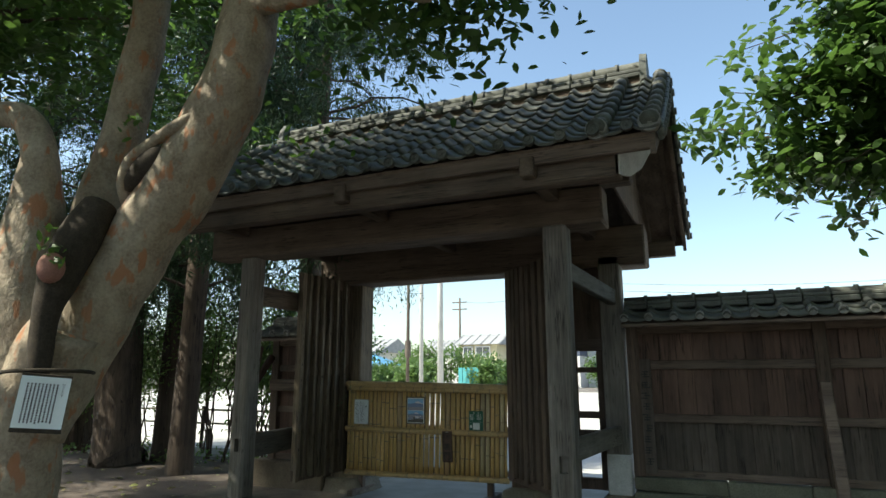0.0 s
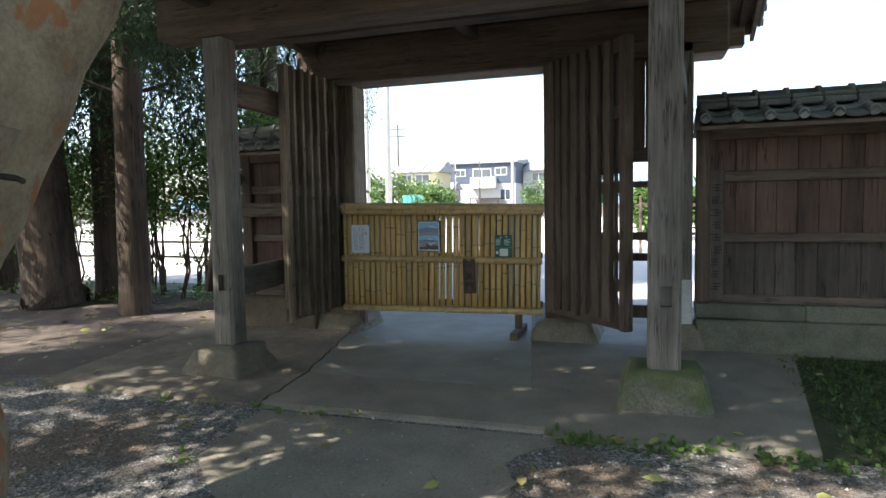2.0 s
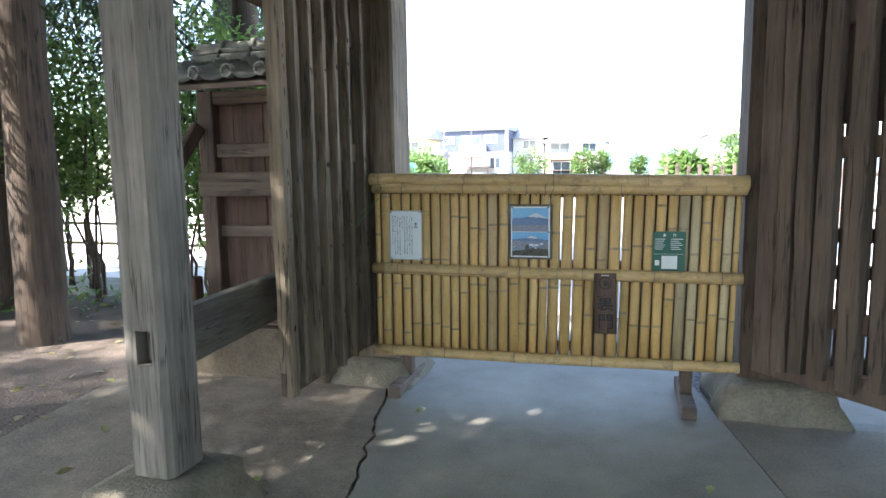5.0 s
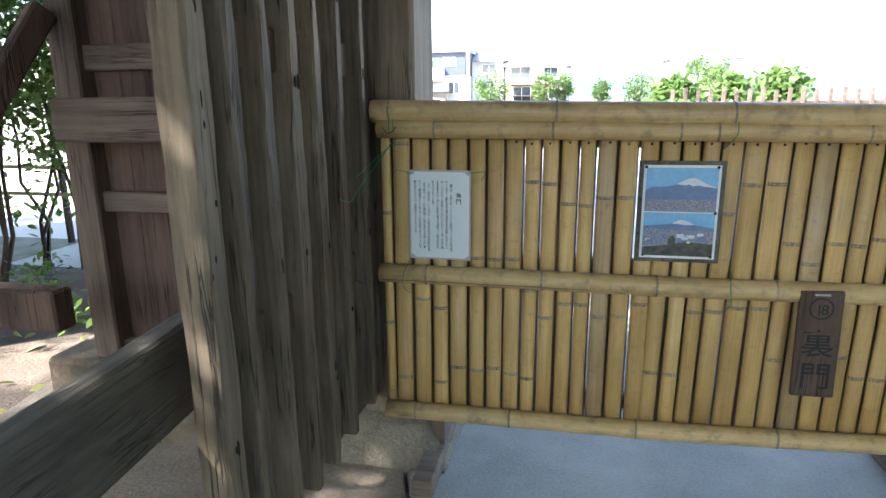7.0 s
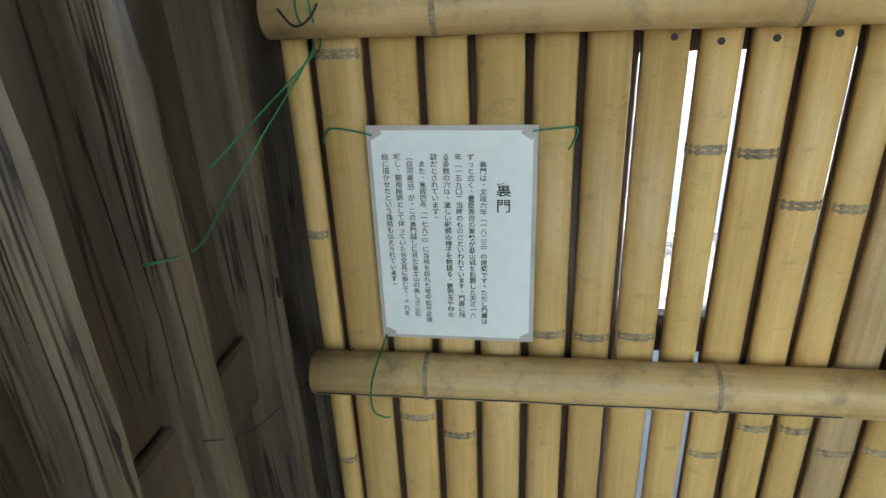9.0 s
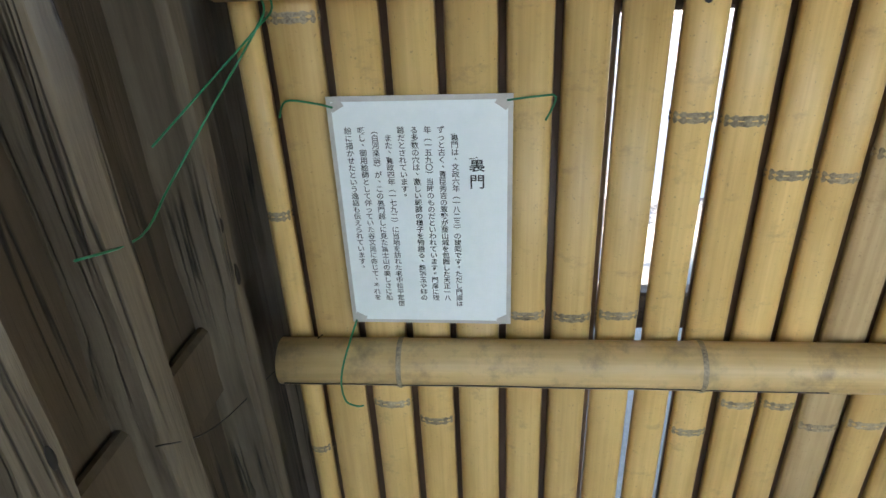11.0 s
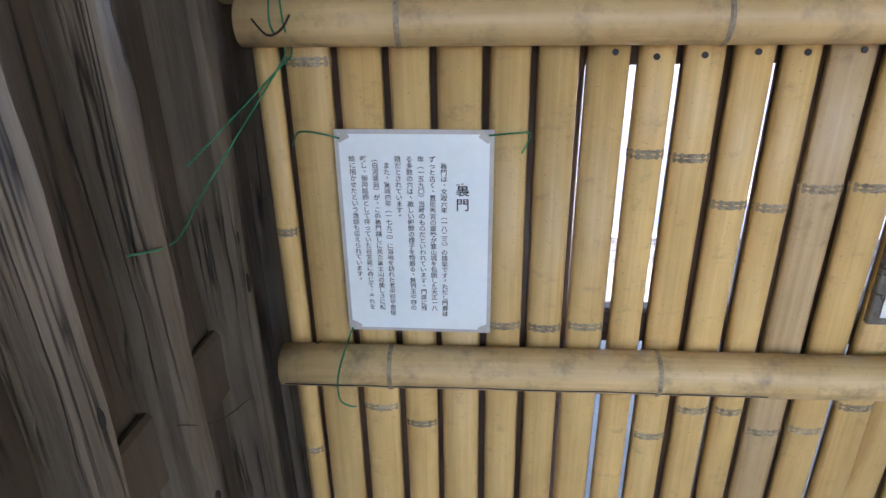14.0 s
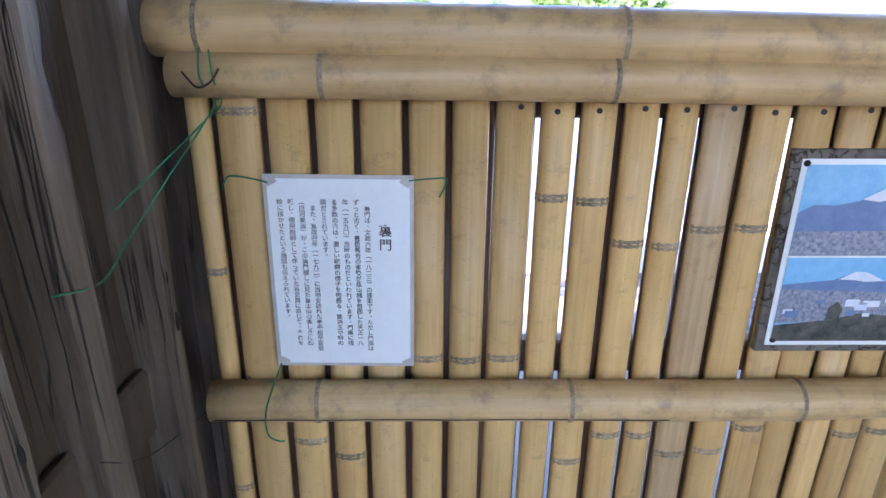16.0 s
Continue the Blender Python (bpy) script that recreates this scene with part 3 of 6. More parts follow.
def door_leaf(name, hinge, end, z0, z1, open_lattice, label):
    a, b = Vector(hinge), Vector(end)
    d = b - a
    L = d.length
    ob = thing(name, (a.x, a.y, z0), label, "door", "leaves of the gate door")
    u = d.normalized()
    nrm = Vector((-u.y, u.x, 0)) if open_lattice is False else Vector((u.y, -u.x, 0))
    M = Matrix((( u.x, nrm.x, 0, a.x), (u.y, nrm.y, 0, a.y), (0, 0, 1, z0), (0, 0, 0, 1)))
    H = z1 - z0

    def p(nm, s0, s1, n0, n1, h0, h1, mat, lab="", b=0.006, wear=0.0):
        part(nm, box(s0, s1, n0, n1, h0, h1, b, None, wear, M), mat, ob, lab)
    edge = DARK_Z if open_lattice else SLAT
    p("stile", 0.0, 0.11, -0.02, 0.03, 0.0, H, edge)
    if open_lattice:
        p("stile", L - 0.075, L, -0.04, 0.05, 0.0, H, edge)
    else:
        st = part("stile", worn_bar(L - 0.07, L, -0.022, 0.055, 0.0, H, 31.0, M, 70), SLAT, ob)
        for k in range(16):
            worm_hole(st, M, L - 0.035 + rnd.gauss(0, 0.012), 0.0535, rnd.uniform(0.25, 2.1), rnd.uniform(0.0025, 0.006), rnd.uniform(0.008, 0.028))
    p("bottom_rail", 0.0, L, -0.025, 0.02, 0.0, 0.13, DARK_Z)
    p("top_rail", 0.0, L, -0.025, 0.02, H - 0.12, H, DARK_Z)
    if open_lattice:
        for h in (0.32, 1.14, 1.75):
            p("rail", 0.10, L - 0.07, -0.022, 0.012, h, h + 0.10, DARK_Z)
        for s0, s1 in ((0.112, 0.198), (0.201, 0.300)):
            p("board", s0, s1, -0.012, 0.014, 0.05, H - 0.02, DARK_Z)
        for s, w in ((0.165, 0.036), (0.262, 0.040), (0.365, 0.042), (0.505, 0.045), (0.640, 0.036), (0.790, 0.045), (0.952, 0.042)):
            part("slat", worn_bar(s - w, s + w, 0.012, 0.062 + rnd.uniform(-0.005, 0.004), 0.04 + rnd.uniform(0, 0.05), H - 0.01, rnd.uniform(0, 60), M, 30), SLAT_DARK, ob)
        p("panel", 0.1, L - 0.07, -0.03, -0.023, 1.30, H - 0.1, DARK_Z)
        # boards behind the slats that leave only narrow slits
        for s0, s1, h0, h1 in ((0.30, 0.40, 0.05, 1.30), (0.535, 0.552, 0.05, 1.30), (0.66, 0.745, 0.42, 0.80), (0.68, 0.76, 0.95, 1.30), (0.82, 0.868, 0.05, 0.75), (0.985, 1.02, 0.05, 1.30)):
            p("board", s0, s1, -0.018, 0.008, h0, h1, DARK_Z)
    else:
        n = 7
        for i in range(n):
            s = 0.04 + (L - 0.08) * (i + 0.5) / n
            p("board", s - 0.076, s + 0.076, -0.015, 0.012, 0.02, H - 0.02, LEAF_PLANK, "", 0.003)
        for h in (0.52, 1.22, 1.9):
            p("rail", 0.02, L - 0.02, 0.012, 0.03, h, h + 0.11, LEAF_PLANK)
        for y in (7.07, 6.885, 6.725, 6.59, 6.44, 6.295):
            s, w = (a.y - y) * L / (a.y - b.y), rnd.uniform(0.019, 0.024)
            sl = part("slat", worn_bar(s - w, s + w, 0.012, 0.078 + rnd.uniform(-0.006, 0.003), rnd.uniform(0.0, 0.05), H, rnd.uniform(0, 50), M), SLAT, ob)
            for _ in range(4):
                worm_hole(sl, M, s + rnd.uniform(-0.010, 0.010), 0.0745, rnd.uniform(0.3, 2.0), rnd.uniform(0.003, 0.006), rnd.uniform(0.008, 0.022))
    return ob


door_leaf("door_leaf", (-2.33, 7.08, 0), (-1.535, 6.22, 0), 0.30, 2.69, True, "dark slatted timber door leaf standing open, gaps show daylight")
door_leaf("door_leaf", (-4.668, 7.238, 0), (-4.70, 6.17, 0), 0.26, 2.72, False, "weathered door leaf with grey slats over brown boards, standing open")

# ---- bamboo barrier across the doorway ----
barrier = thing("bamboo_fence", (-3.46, 7.14, 0), "yellow split-bamboo barrier panel standing on two feet", "fence")


def split_bamboo(w, depth, z0, z1, nodes, seg=6):
    """Half culm standing up, its round side to -y, swollen at the nodes."""
    bm = bmesh.new()
    hs = sorted({z0, z1} | {n + d for n in nodes for d in (-0.012, -0.004, 0.0, 0.004, 0.012) if z0 < n + d < z1})
    rings = []
    for h in hs:
        k = 1.0
        for n in nodes:
            q = abs(h - n)
            k = max(k, 1.10 if q < 0.001 else (1.055 if q < 0.006 else 1.0))
        ring = []
        for i in range(seg + 1):
            a = math.pi * i / seg
            ring.append(bm.verts.new((-math.cos(a) * w / 2 * (1 + (k - 1) * 0.3), -math.sin(a) ** 0.8 * depth * k, h)))
        rings.append(ring)
    for a, b in zip(rings, rings[1:]):
        for i in range(seg):
            bm.faces.new((a[i], a[i + 1], b[i + 1], b[i]))
        bm.faces.new((a[seg], a[0], b[0], b[seg]))
    bm.faces.new(rings[0])
    bm.faces.new(rings[-1][::-1])
    return bm


def node_band(w, depth, z, h=0.007, seg=6):
    bm = bmesh.new()
    rings = []
    for dz, k in ((-h, 1.03), (-h * 0.3, 1.14), (h * 0.1, 1.10), (h * 0.5, 1.13), (h, 1.03)):
        ring = [bm.verts.new((-math.cos(math.pi * i / seg) * w / 2 * (1 + (k - 1) * 0.3), -math.sin(math.pi * i / seg) ** 0.8 * depth * k, z + dz)) for i in range(seg + 1)]
        rings.append(ring)
    for a, b in zip(rings, rings[1:]):
        for i in range(seg):
            bm.faces.new((a[i], a[i + 1], b[i + 1], b[i]))
    return bm


fr = random.Random(11)


def bow(x):
    """How far the panel bends back from its left end, at x."""
    return 0.09 * (max(0.0, x + 3.7) / 1.3) ** 1.3


# the joints between the split culms, and the places where the back layer stands open
JOINTS = [-4.526, -4.4555, -4.387, -4.324, -4.2545, -4.192, -4.130, -4.066, -4.0085, -3.9477, -3.8875, -3.832, -3.7655, -3.700, -3.635, -3.570, -3.510, -3.451,
          -3.384, -3.312, -3.242, -3.178, -3.110, -3.041, -2.981, -2.918, -2.856, -2.794, -2.732, -2.668, -2.609, -2.552, -2.492, -2.436]
OPEN = [(-4.122, -4.112), (-4.064, -4.054), (-4.006, -4.0005), (-3.8835, -3.8785), (-3.829, -3.8235), (-3.697, -3.684),
        (-3.463, -3.458), (-3.397, -3.382), (-3.326, -3.312), (-3.262, -3.252), (-3.200, -3.195), (-3.043, -3.036)]
KNOTS = {0: (0.609, 1.019), 1: (0.393, 1.261), 2: (0.706,), 3: (0.385, 0.674), 4: (0.449,), 5: (0.442, 0.866), 6: (0.456, 0.864), 7: (0.437, 0.866), 8: (0.425, 0.756, 1.136), 9: (0.66, 1.130),
         10: (0.715, 1.064), 11: (0.715, 1.060), 12: (0.675, 1.087), 13: (0.682, 1.089), 14: (0.727,), 15: (0.482, 1.15), 16: (0.478,), 17: (0.707, 1.18), 18: (0.711, 1.040), 19: (0.727, 1.134), 20: (0.727, 1.137),
         21: (0.947, 0.55), 22: (0.882,), 23: (0.949, 0.57), 24: (0.57, 0.944), 25: (0.496, 0.965), 26: (0.493, 0.966), 27: (0.493, 1.2), 28: (0.657, 1.067), 29: (0.666, 1.067), 30: (0.54, 0.92), 31: (0.526, 1.1), 32: (0.571, 1.007), 33: (0.55, 0.923), 34: (0.535, 0.931)}
edges = [-4.566] + JOINTS + [-2.398]
for i, (xa, xb) in enumerate(zip(edges, edges[1:])):
    xc, w = (xa + xb) / 2, xb - xa - (0.0085 if 0 < i < 34 else 0.006)
    mat = BAMBOO_BROWN if i in (12, 22) else BAMBOO_GREY if i in (29, 30, 33) else BAMBOO
    lean = 0.006 if i < 15 else 0.022
    m = Matrix.Translation((xc, 7.130 + bow(xc), 1.27)) @ Matrix.Rotation(lean + fr.uniform(-0.002, 0.002), 4, "Y") @ Matrix.Translation((0, 0, -1.27))
    deep = fr.uniform(0.0145, 0.0185)
    me = done(split_bamboo(w, deep, 0.255, 1.345, KNOTS[i], 8), "slat", mat, True)
    sl = put("slat", me, barrier, m)
    for n in KNOTS[i]:
        put("node", done(node_band(w, deep, n), "node", NODE, True), sl, m)
    if i > 6:
        # flat black disc for a nail hole: the dark inside it is painted
        nail = bmesh.new()
        bmesh.ops.create_cone(nail, cap_ends=True, segments=8, radius1=0.0042, radius2=0.0042, depth=0.004, matrix=Matrix.Translation((xc + fr.uniform(-0.006, 0.006), 7.130 + bow(xc) - deep, 1.268 + fr.uniform(-0.003, 0.003) - 0.012 * (xc + 4.57) / 2.2)) @ Matrix.Rotation(math.pi / 2, 4, "X"))
        part("nail_hole", nail, INK, barrier)
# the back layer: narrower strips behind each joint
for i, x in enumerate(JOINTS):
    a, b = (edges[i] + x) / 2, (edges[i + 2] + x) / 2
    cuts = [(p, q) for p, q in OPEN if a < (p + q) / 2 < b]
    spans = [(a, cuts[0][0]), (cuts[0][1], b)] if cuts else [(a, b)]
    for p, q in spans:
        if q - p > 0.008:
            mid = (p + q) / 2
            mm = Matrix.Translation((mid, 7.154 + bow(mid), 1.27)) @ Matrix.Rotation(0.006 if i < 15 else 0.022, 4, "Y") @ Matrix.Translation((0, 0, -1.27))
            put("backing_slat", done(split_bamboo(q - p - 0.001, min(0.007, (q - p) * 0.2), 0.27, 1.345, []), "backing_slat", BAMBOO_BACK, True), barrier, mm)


def culm(name, x0, x1, y, z, r, nodes, mat, sink=0.0, swell=0.0):
    """A whole culm lying along x, bent with the panel, with rings at its nodes; its far end is lower by sink and thicker by swell."""
    def at(x):
        f = (x - x0) / (x1 - x0)
        return Vector((x, y + bow(x), z + 0.003 * math.sin((x - x0) * 1.7) - sink * f)), r + swell * f
    xs = sorted({x0, x1} | {n + d for n in nodes for d in (-0.014, -0.004, 0, 0.004, 0.014) if x0 < n + d < x1} | {x0 + (x1 - x0) * k / 16 for k in range(1, 16)})
    pts, rad = [], []
    for x in xs:
        near = min([abs(x - n) for n in nodes] + [9])
        p, q = at(x)
        pts.append(p)
        rad.append(q * (1.05 if near < 0.001 else 1.025 if near < 0.006 else 1.0))
    ob = part(name, tube(pts, rad, 20), mat, barrier, "", True)
    for n in nodes:
        p, q = at(n)
        d = Vector((0.0035, 0, 0))
        part("node_ring", tube([p - d, p, p + d], [q * 1.045, q * 1.068, q * 1.045], 20, None, 0, False), NODE, ob, "", True)
    return ob


def bamboo_rail_material(name, src_dark, src_light):
    m, nt, b = mat_new(name)
    p = position(nt)
    streak = noise_node(nt, scaled(nt, p, (0.03, 1, 1)), 110, 4)
    patch = noise_node(nt, p, 6, 4, 0.65)
    col = mix(nt, 0.5, ramp(nt, streak, [(0.3, src_dark), (0.7, src_light)]), ramp(nt, patch, [(0.28, src_dark), (0.62, src_light)]))
    dirt = noise_node(nt, p, 17, 5, 0.7)
    col = mix(nt, ramp(nt, dirt, [(0.50, (0, 0, 0)), (0.72, (0.7, 0.7, 0.7))]), col, (0.15, 0.115, 0.075))
    nt.links.new(col, b.inputs["Base Color"])
    b.inputs["Roughness"].default_value = 0.40
    return m


BAMBOO_X = bamboo_rail_material("bamboo_lying", (0.44, 0.29, 0.115), (0.70, 0.50, 0.24))
culm("top_cap", -4.586, -2.376, 7.115, 1.371, 0.038, [-4.52, -3.963, -3.43, -2.905], BAMBOO_X, 0.05, 0.006)
culm("top_rail", -4.562, -2.386, 7.097, 1.312, 0.030, [-4.362, -3.972, -3.585, -3.475, -3.05, -2.6], BAMBOO_X, 0.028)
culm("middle_rail", -4.568, -2.392, 7.090, 0.806, 0.0335, [-4.397, -3.996, -3.625, -3.26, -2.86, -2.50], BAMBOO_X, 0.016)
culm("bottom_rail", -4.565, -2.39, 7.098, 0.268, 0.032, [-4.45, -4.1, -3.66, -3.2, -2.75], BAMBOO_X, -0.006)
split = [(-4.56 + 0.06 * k, 7.0592, 0.790 + 0.003 * math.sin((0.008 + 0.06 * k) * 1.7) - 0.016 * (0.008 + 0.06 * k) / 2.176 + rnd.uniform(-0.0008, 0.0008)) for k in range(13)]
part("split", tube(split, [0.0009] * 13, 5), INK, barrier)
for z in (1.275, 0.84, 0.34):
    for xa, xb in ((-4.55, -3.7), (-3.7, -3.05), (-3.05, -2.40)):
        part("backing_rail", beam((xa, 7.181 + bow(xa), z), (xb, 7.181 + bow(xb), z), 0.03, 0.06, None, 0.004), BEAM_X, barrier)
for x in (-4.40, -2.66):
    ly = 7.20 + bow(x)
    part("leg", box(x - 0.035, x + 0.035, ly, ly + 0.07, 0.07, 1.29, 0.004), DARK_Z, barrier)
    f = bmesh.new()
    f = box(x - 0.04, x + 0.04, ly - 0.25, ly + 0.32, 0.001, 0.075, 0.006)
    part("foot", f, RAIL_X, barrier, "dark timber foot block")

# ---- paper notice on the barrier ----
def glyphs(chars, size, mat, m, name, parent, label=""):
    """Characters (text, x, y) set by their centres on a sheet, as one thin mesh."""
    bm = bmesh.new()
    cv = bpy.data.curves.new("glyph", "FONT")
    cv.offset = 0.009
    ob = bpy.data.objects.new("glyph", cv)
    scene.collection.objects.link(ob)
    cache = {}
    for ch, x, y, s in chars:
        if ch not in cache:
            cv.body = ch
            dg = bpy.context.evaluated_depsgraph_get()
            me = bpy.data.meshes.new_from_object(ob.evaluated_get(dg))
            co = [v.co.copy() for v in me.vertices]
            cache[ch] = (co, [tuple(pl.vertices) for pl in me.polygons])
            bpy.data.meshes.remove(me)
        co, faces = cache[ch]
        if not co:
            continue
        vs = [bm.verts.new((x + (c.x - 0.5) * s * size, y + (c.y - 0.36) * s * size, 0)) for c in co]
        for fc in faces:
            try:
                bm.faces.new([vs[k] for k in fc])
            except ValueError:
                pass
    bpy.data.objects.remove(ob)
    bpy.data.curves.remove(cv)
    me = bpy.data.meshes.new(name)
    bm.to_mesh(me)
    bm.free()
    me.materials.append(mat)
    return put(name, me, parent, m, label)


def on_front(x, y, z, lean=0.0, turn=0.0):
    """A sheet's frame: x to the right, y up, its face to -y."""
    return Matrix.Translation((x, y, z)) @ Matrix.Rotation(turn, 4, "Y") @ Matrix.Rotation(math.pi / 2 - lean, 4, "X")


PAPER = plain("laminated_paper", (0.80, 0.87, 0.87), (0.88, 0.93, 0.93), 0.25, 8, 0.05)
FILM = plain("laminate_edge", (0.48, 0.47, 0.44), (0.62, 0.60, 0.56), 0.25, 12, 0.1)


def card(w, h, t, m, bow=0.0, n=8):
    bm = bmesh.new()
    vs = [[bm.verts.new((-w / 2 + w * i / n, -h / 2 + h * j / n, bow * (1 - (2 * j / n - 1) ** 2) * math.sin(math.pi * i / n + 0.4))) for j in range(n + 1)] for i in range(n + 1)]
    for i in range(n):
        for j in range(n):
            bm.faces.new((vs[i][j], vs[i + 1][j], vs[i + 1][j + 1], vs[i][j + 1]))
    r = bmesh.ops.extrude_face_region(bm, geom=bm.faces[:])
    bmesh.ops.translate(bm, vec=(0, 0, -t), verts=[v for v in r["geom"] if isinstance(v, bmesh.types.BMVert)])
    return bm


PW, PH = 0.206, 0.302
notice = thing("paper_notice", (-4.352, 7.108, 1.025), "white laminated paper notice with vertical black handwriting", "notice")
nm = on_front(-4.353, 7.108, 1.016, 0.0, radians(0.6))
put("laminate", done(card(PW + 0.012, PH + 0.012, 0.001, None), "laminate", FILM), notice, nm)
put("paper", done(card(PW, PH, 0.001, None), "paper", PAPER), notice, nm @ Matrix.Translation((0, 0, 0.0016)))
for tx, tz, ta in ((-PW / 2 + 0.006, PH / 2 - 0.004, 0.5), (PW / 2 - 0.006, PH / 2 - 0.004, -0.6), (-PW / 2 + 0.006, -PH / 2 + 0.004, -0.5), (PW / 2 - 0.004, -PH / 2 + 0.003, 0.5)):
    put("corner_tape", done(box(-0.008, 0.008, -0.005, 0.005, 0, 0.0004, 0), "corner_tape", FILM), notice, nm @ Matrix.Translation((tx, tz, 0.0026)) @ Matrix.Rotation(ta, 4, "Z"))
lines = ["　裏門は、文政六年（一八二三）の建築です。ただし門扉は", "ずっと古く、豊臣秀吉の軍勢が韮山城を包囲した天正一八",
         "年（一五九〇）当時のものだといわれています。門扉に残", "る多数の穴は、激しい戦闘の様子を物語る、鉄砲玉や鏃の",
         "跡だとされています。", "　また、寛政四年（一七九二）に当地を訪れた老中松平定信", "（白河楽翁）が、この裏門越しに見た富士山の美しさに感",
         "嘆し、御用絵師として伴っていた谷文晁に命じて、それを", "絵に描かせたという逸話も伝えられています。"]
chars = [("裏", 0.0665, 0.073, 2.1), ("門", 0.0665, 0.051, 2.1)]
small = {"、": (0.32, 0.32), "。": (0.32, 0.32)}
for k, line in enumerate(lines):
    x = 0.0405 - k * 0.0158
    stp = 0.2405 / max(25, len(lines[0]) - 1)
    for j, ch in enumerate(line):
        if ch == "　":
            continue
        y = 0.1165 - j * stp
        ch2 = {"（": "︵", "）": "︶"}.get(ch, ch)
        dx, dy = (0.0036, 0.0036) if ch in small else (0, 0)
        chars.append((ch2, x + dx, y + dy, 1.0))
glyphs(chars, 0.0094, INK, nm @ Matrix.Translation((0, 0, 0.0024)), "writing", notice, "black vertical handwriting")

# ---- framed photograph board ----
PHX, PHZ, PHW, PHH = -3.568, 1.046, 0.232, 0.322
photo = thing("photo_board", (PHX, 7.10, PHZ), "two colour photographs of a snowy mountain on a grey board", "picture")
pm = on_front(PHX, 7.106 + bow(PHX), PHZ, 0.0, 0) @ Matrix.Diagonal((1, 0.94, 1, 1))
put("board", done(box(-PHW / 2 - 0.014, PHW / 2 + 0.014, -PHH / 2 - 0.014, PHH / 2 + 0.014, -0.012, 0.0, 0.002), "board", GREY_Y), photo, pm)
put("print_border", done(card(PHW, PHH, 0.001, None), "print_border", PAPER), photo, pm @ Matrix.Translation((0, 0, 0.002)))
C_SKY = plain("print_sky", (0.16, 0.45, 0.76), (0.30, 0.62, 0.86), 0.25, 9, 0)
C_MOUNT = plain("print_mountain", (0.13, 0.21, 0.40), (0.20, 0.30, 0.50), 0.25, 30, 0)
C_SNOW = plain("print_snow", (0.60, 0.68, 0.80), (0.85, 0.88, 0.92), 0.25, 60, 0)
C_TOWN = plain("print_town", (0.09, 0.13, 0.22), (0.46, 0.48, 0.54), 0.25, 140, 0, 0, 0, 240)
C_FIELD = plain("print_field", (0.04, 0.05, 0.045), (0.14, 0.14, 0.12), 0.25, 40, 0)


def poly(name, pts, mat, m, parent, z):
    bm = bmesh.new()
    bm.faces.new([bm.verts.new((x, y, 0)) for x, y in pts])
    return put(name, done(bm, name, mat), parent, m @ Matrix.Translation((0, 0, z)))


w2 = PHW / 2 - 0.008
poly("upper_print", [(-w2, 0.003), (w2, 0.003), (w2, 0.152), (-w2, 0.152)], C_SKY, pm, photo, 0.0032)
poly("mountain", [(-w2, 0.075), (-0.085, 0.088), (-0.055, 0.087), (-0.02, 0.094), (0.018, 0.116), (0.028, 0.117), (0.036, 0.118), (0.046, 0.116), (0.07, 0.101), (w2, 0.085), (w2, 0.04), (-w2, 0.04)], C_MOUNT, pm, photo, 0.0037)
poly("snow", [(-0.016, 0.097), (0.018, 0.1165), (0.028, 0.1175), (0.036, 0.1185), (0.046, 0.1165), (0.07, 0.1015), (w2, 0.0855), (0.07, 0.089), (0.05, 0.094), (0.035, 0.090), (0.022, 0.097), (0.010, 0.093)], C_SNOW, pm, photo, 0.0042)
poly("town", [(-w2, 0.003), (w2, 0.003), (w2, 0.046), (-w2, 0.044)], C_TOWN, pm, photo, 0.0042)
poly("lower_print", [(-w2, -0.152), (w2, -0.152), (w2, -0.001), (-w2, -0.001)], C_SKY, pm, photo, 0.0032)
poly("mountain", [(-w2, -0.048), (-0.03, -0.040), (0.0, -0.026), (0.018, -0.026), (0.05, -0.042), (w2, -0.052), (w2, -0.075), (-w2, -0.075)], C_MOUNT, pm, photo, 0.0037)
poly("snow", [(-0.022, -0.0385), (0.0, -0.0255), (0.018, -0.0255), (0.05, -0.0415), (0.02, -0.043), (0.004, -0.040)], C_SNOW, pm, photo, 0.0042)
poly("town", [(-w2, -0.118), (w2, -0.112), (w2, -0.064), (-w2, -0.056)], C_TOWN, pm, photo, 0.0042)
poly("field", [(-w2, -0.152), (w2, -0.152), (w2, -0.108), (0.02, -0.100), (-0.02, -0.112), (-w2, -0.122)], C_FIELD, pm, photo, 0.0046)
for k in range(16):
    hx, hz, hw = fr.uniform(-w2 + 0.006, w2 - 0.03), fr.uniform(-0.108, -0.080), fr.uniform(0.008, 0.024)
    poly("printed_house", [(hx, hz), (hx + hw, hz), (hx + hw, hz + hw * 0.55), (hx, hz + hw * 0.55)], C_SNOW if k % 3 else C_MOUNT, pm, photo, 0.0048 + k * 0.00002)
poly("printed_tree", [(-0.03, -0.112), (-0.008, -0.110), (-0.006, -0.09), (-0.016, -0.078), (-0.028, -0.09)], C_FIELD, pm, photo, 0.0053)
for x, y in ((-w2 - 0.001, 0.154), (w2 - 0.002, 0.154), (w2, 0.0), (-w2 + 0.004, -0.151), (w2 - 0.004, -0.152)):
    tack = bmesh.new()
    bmesh.ops.create_uvsphere(tack, u_segments=10, v_segments=6, radius=0.0052)
    put("tack", done(tack, "tack", IRON, True), photo, pm @ Matrix.Translation((x, y, 0.003)) @ Matrix.Diagonal((1, 1, 0.6, 1)))

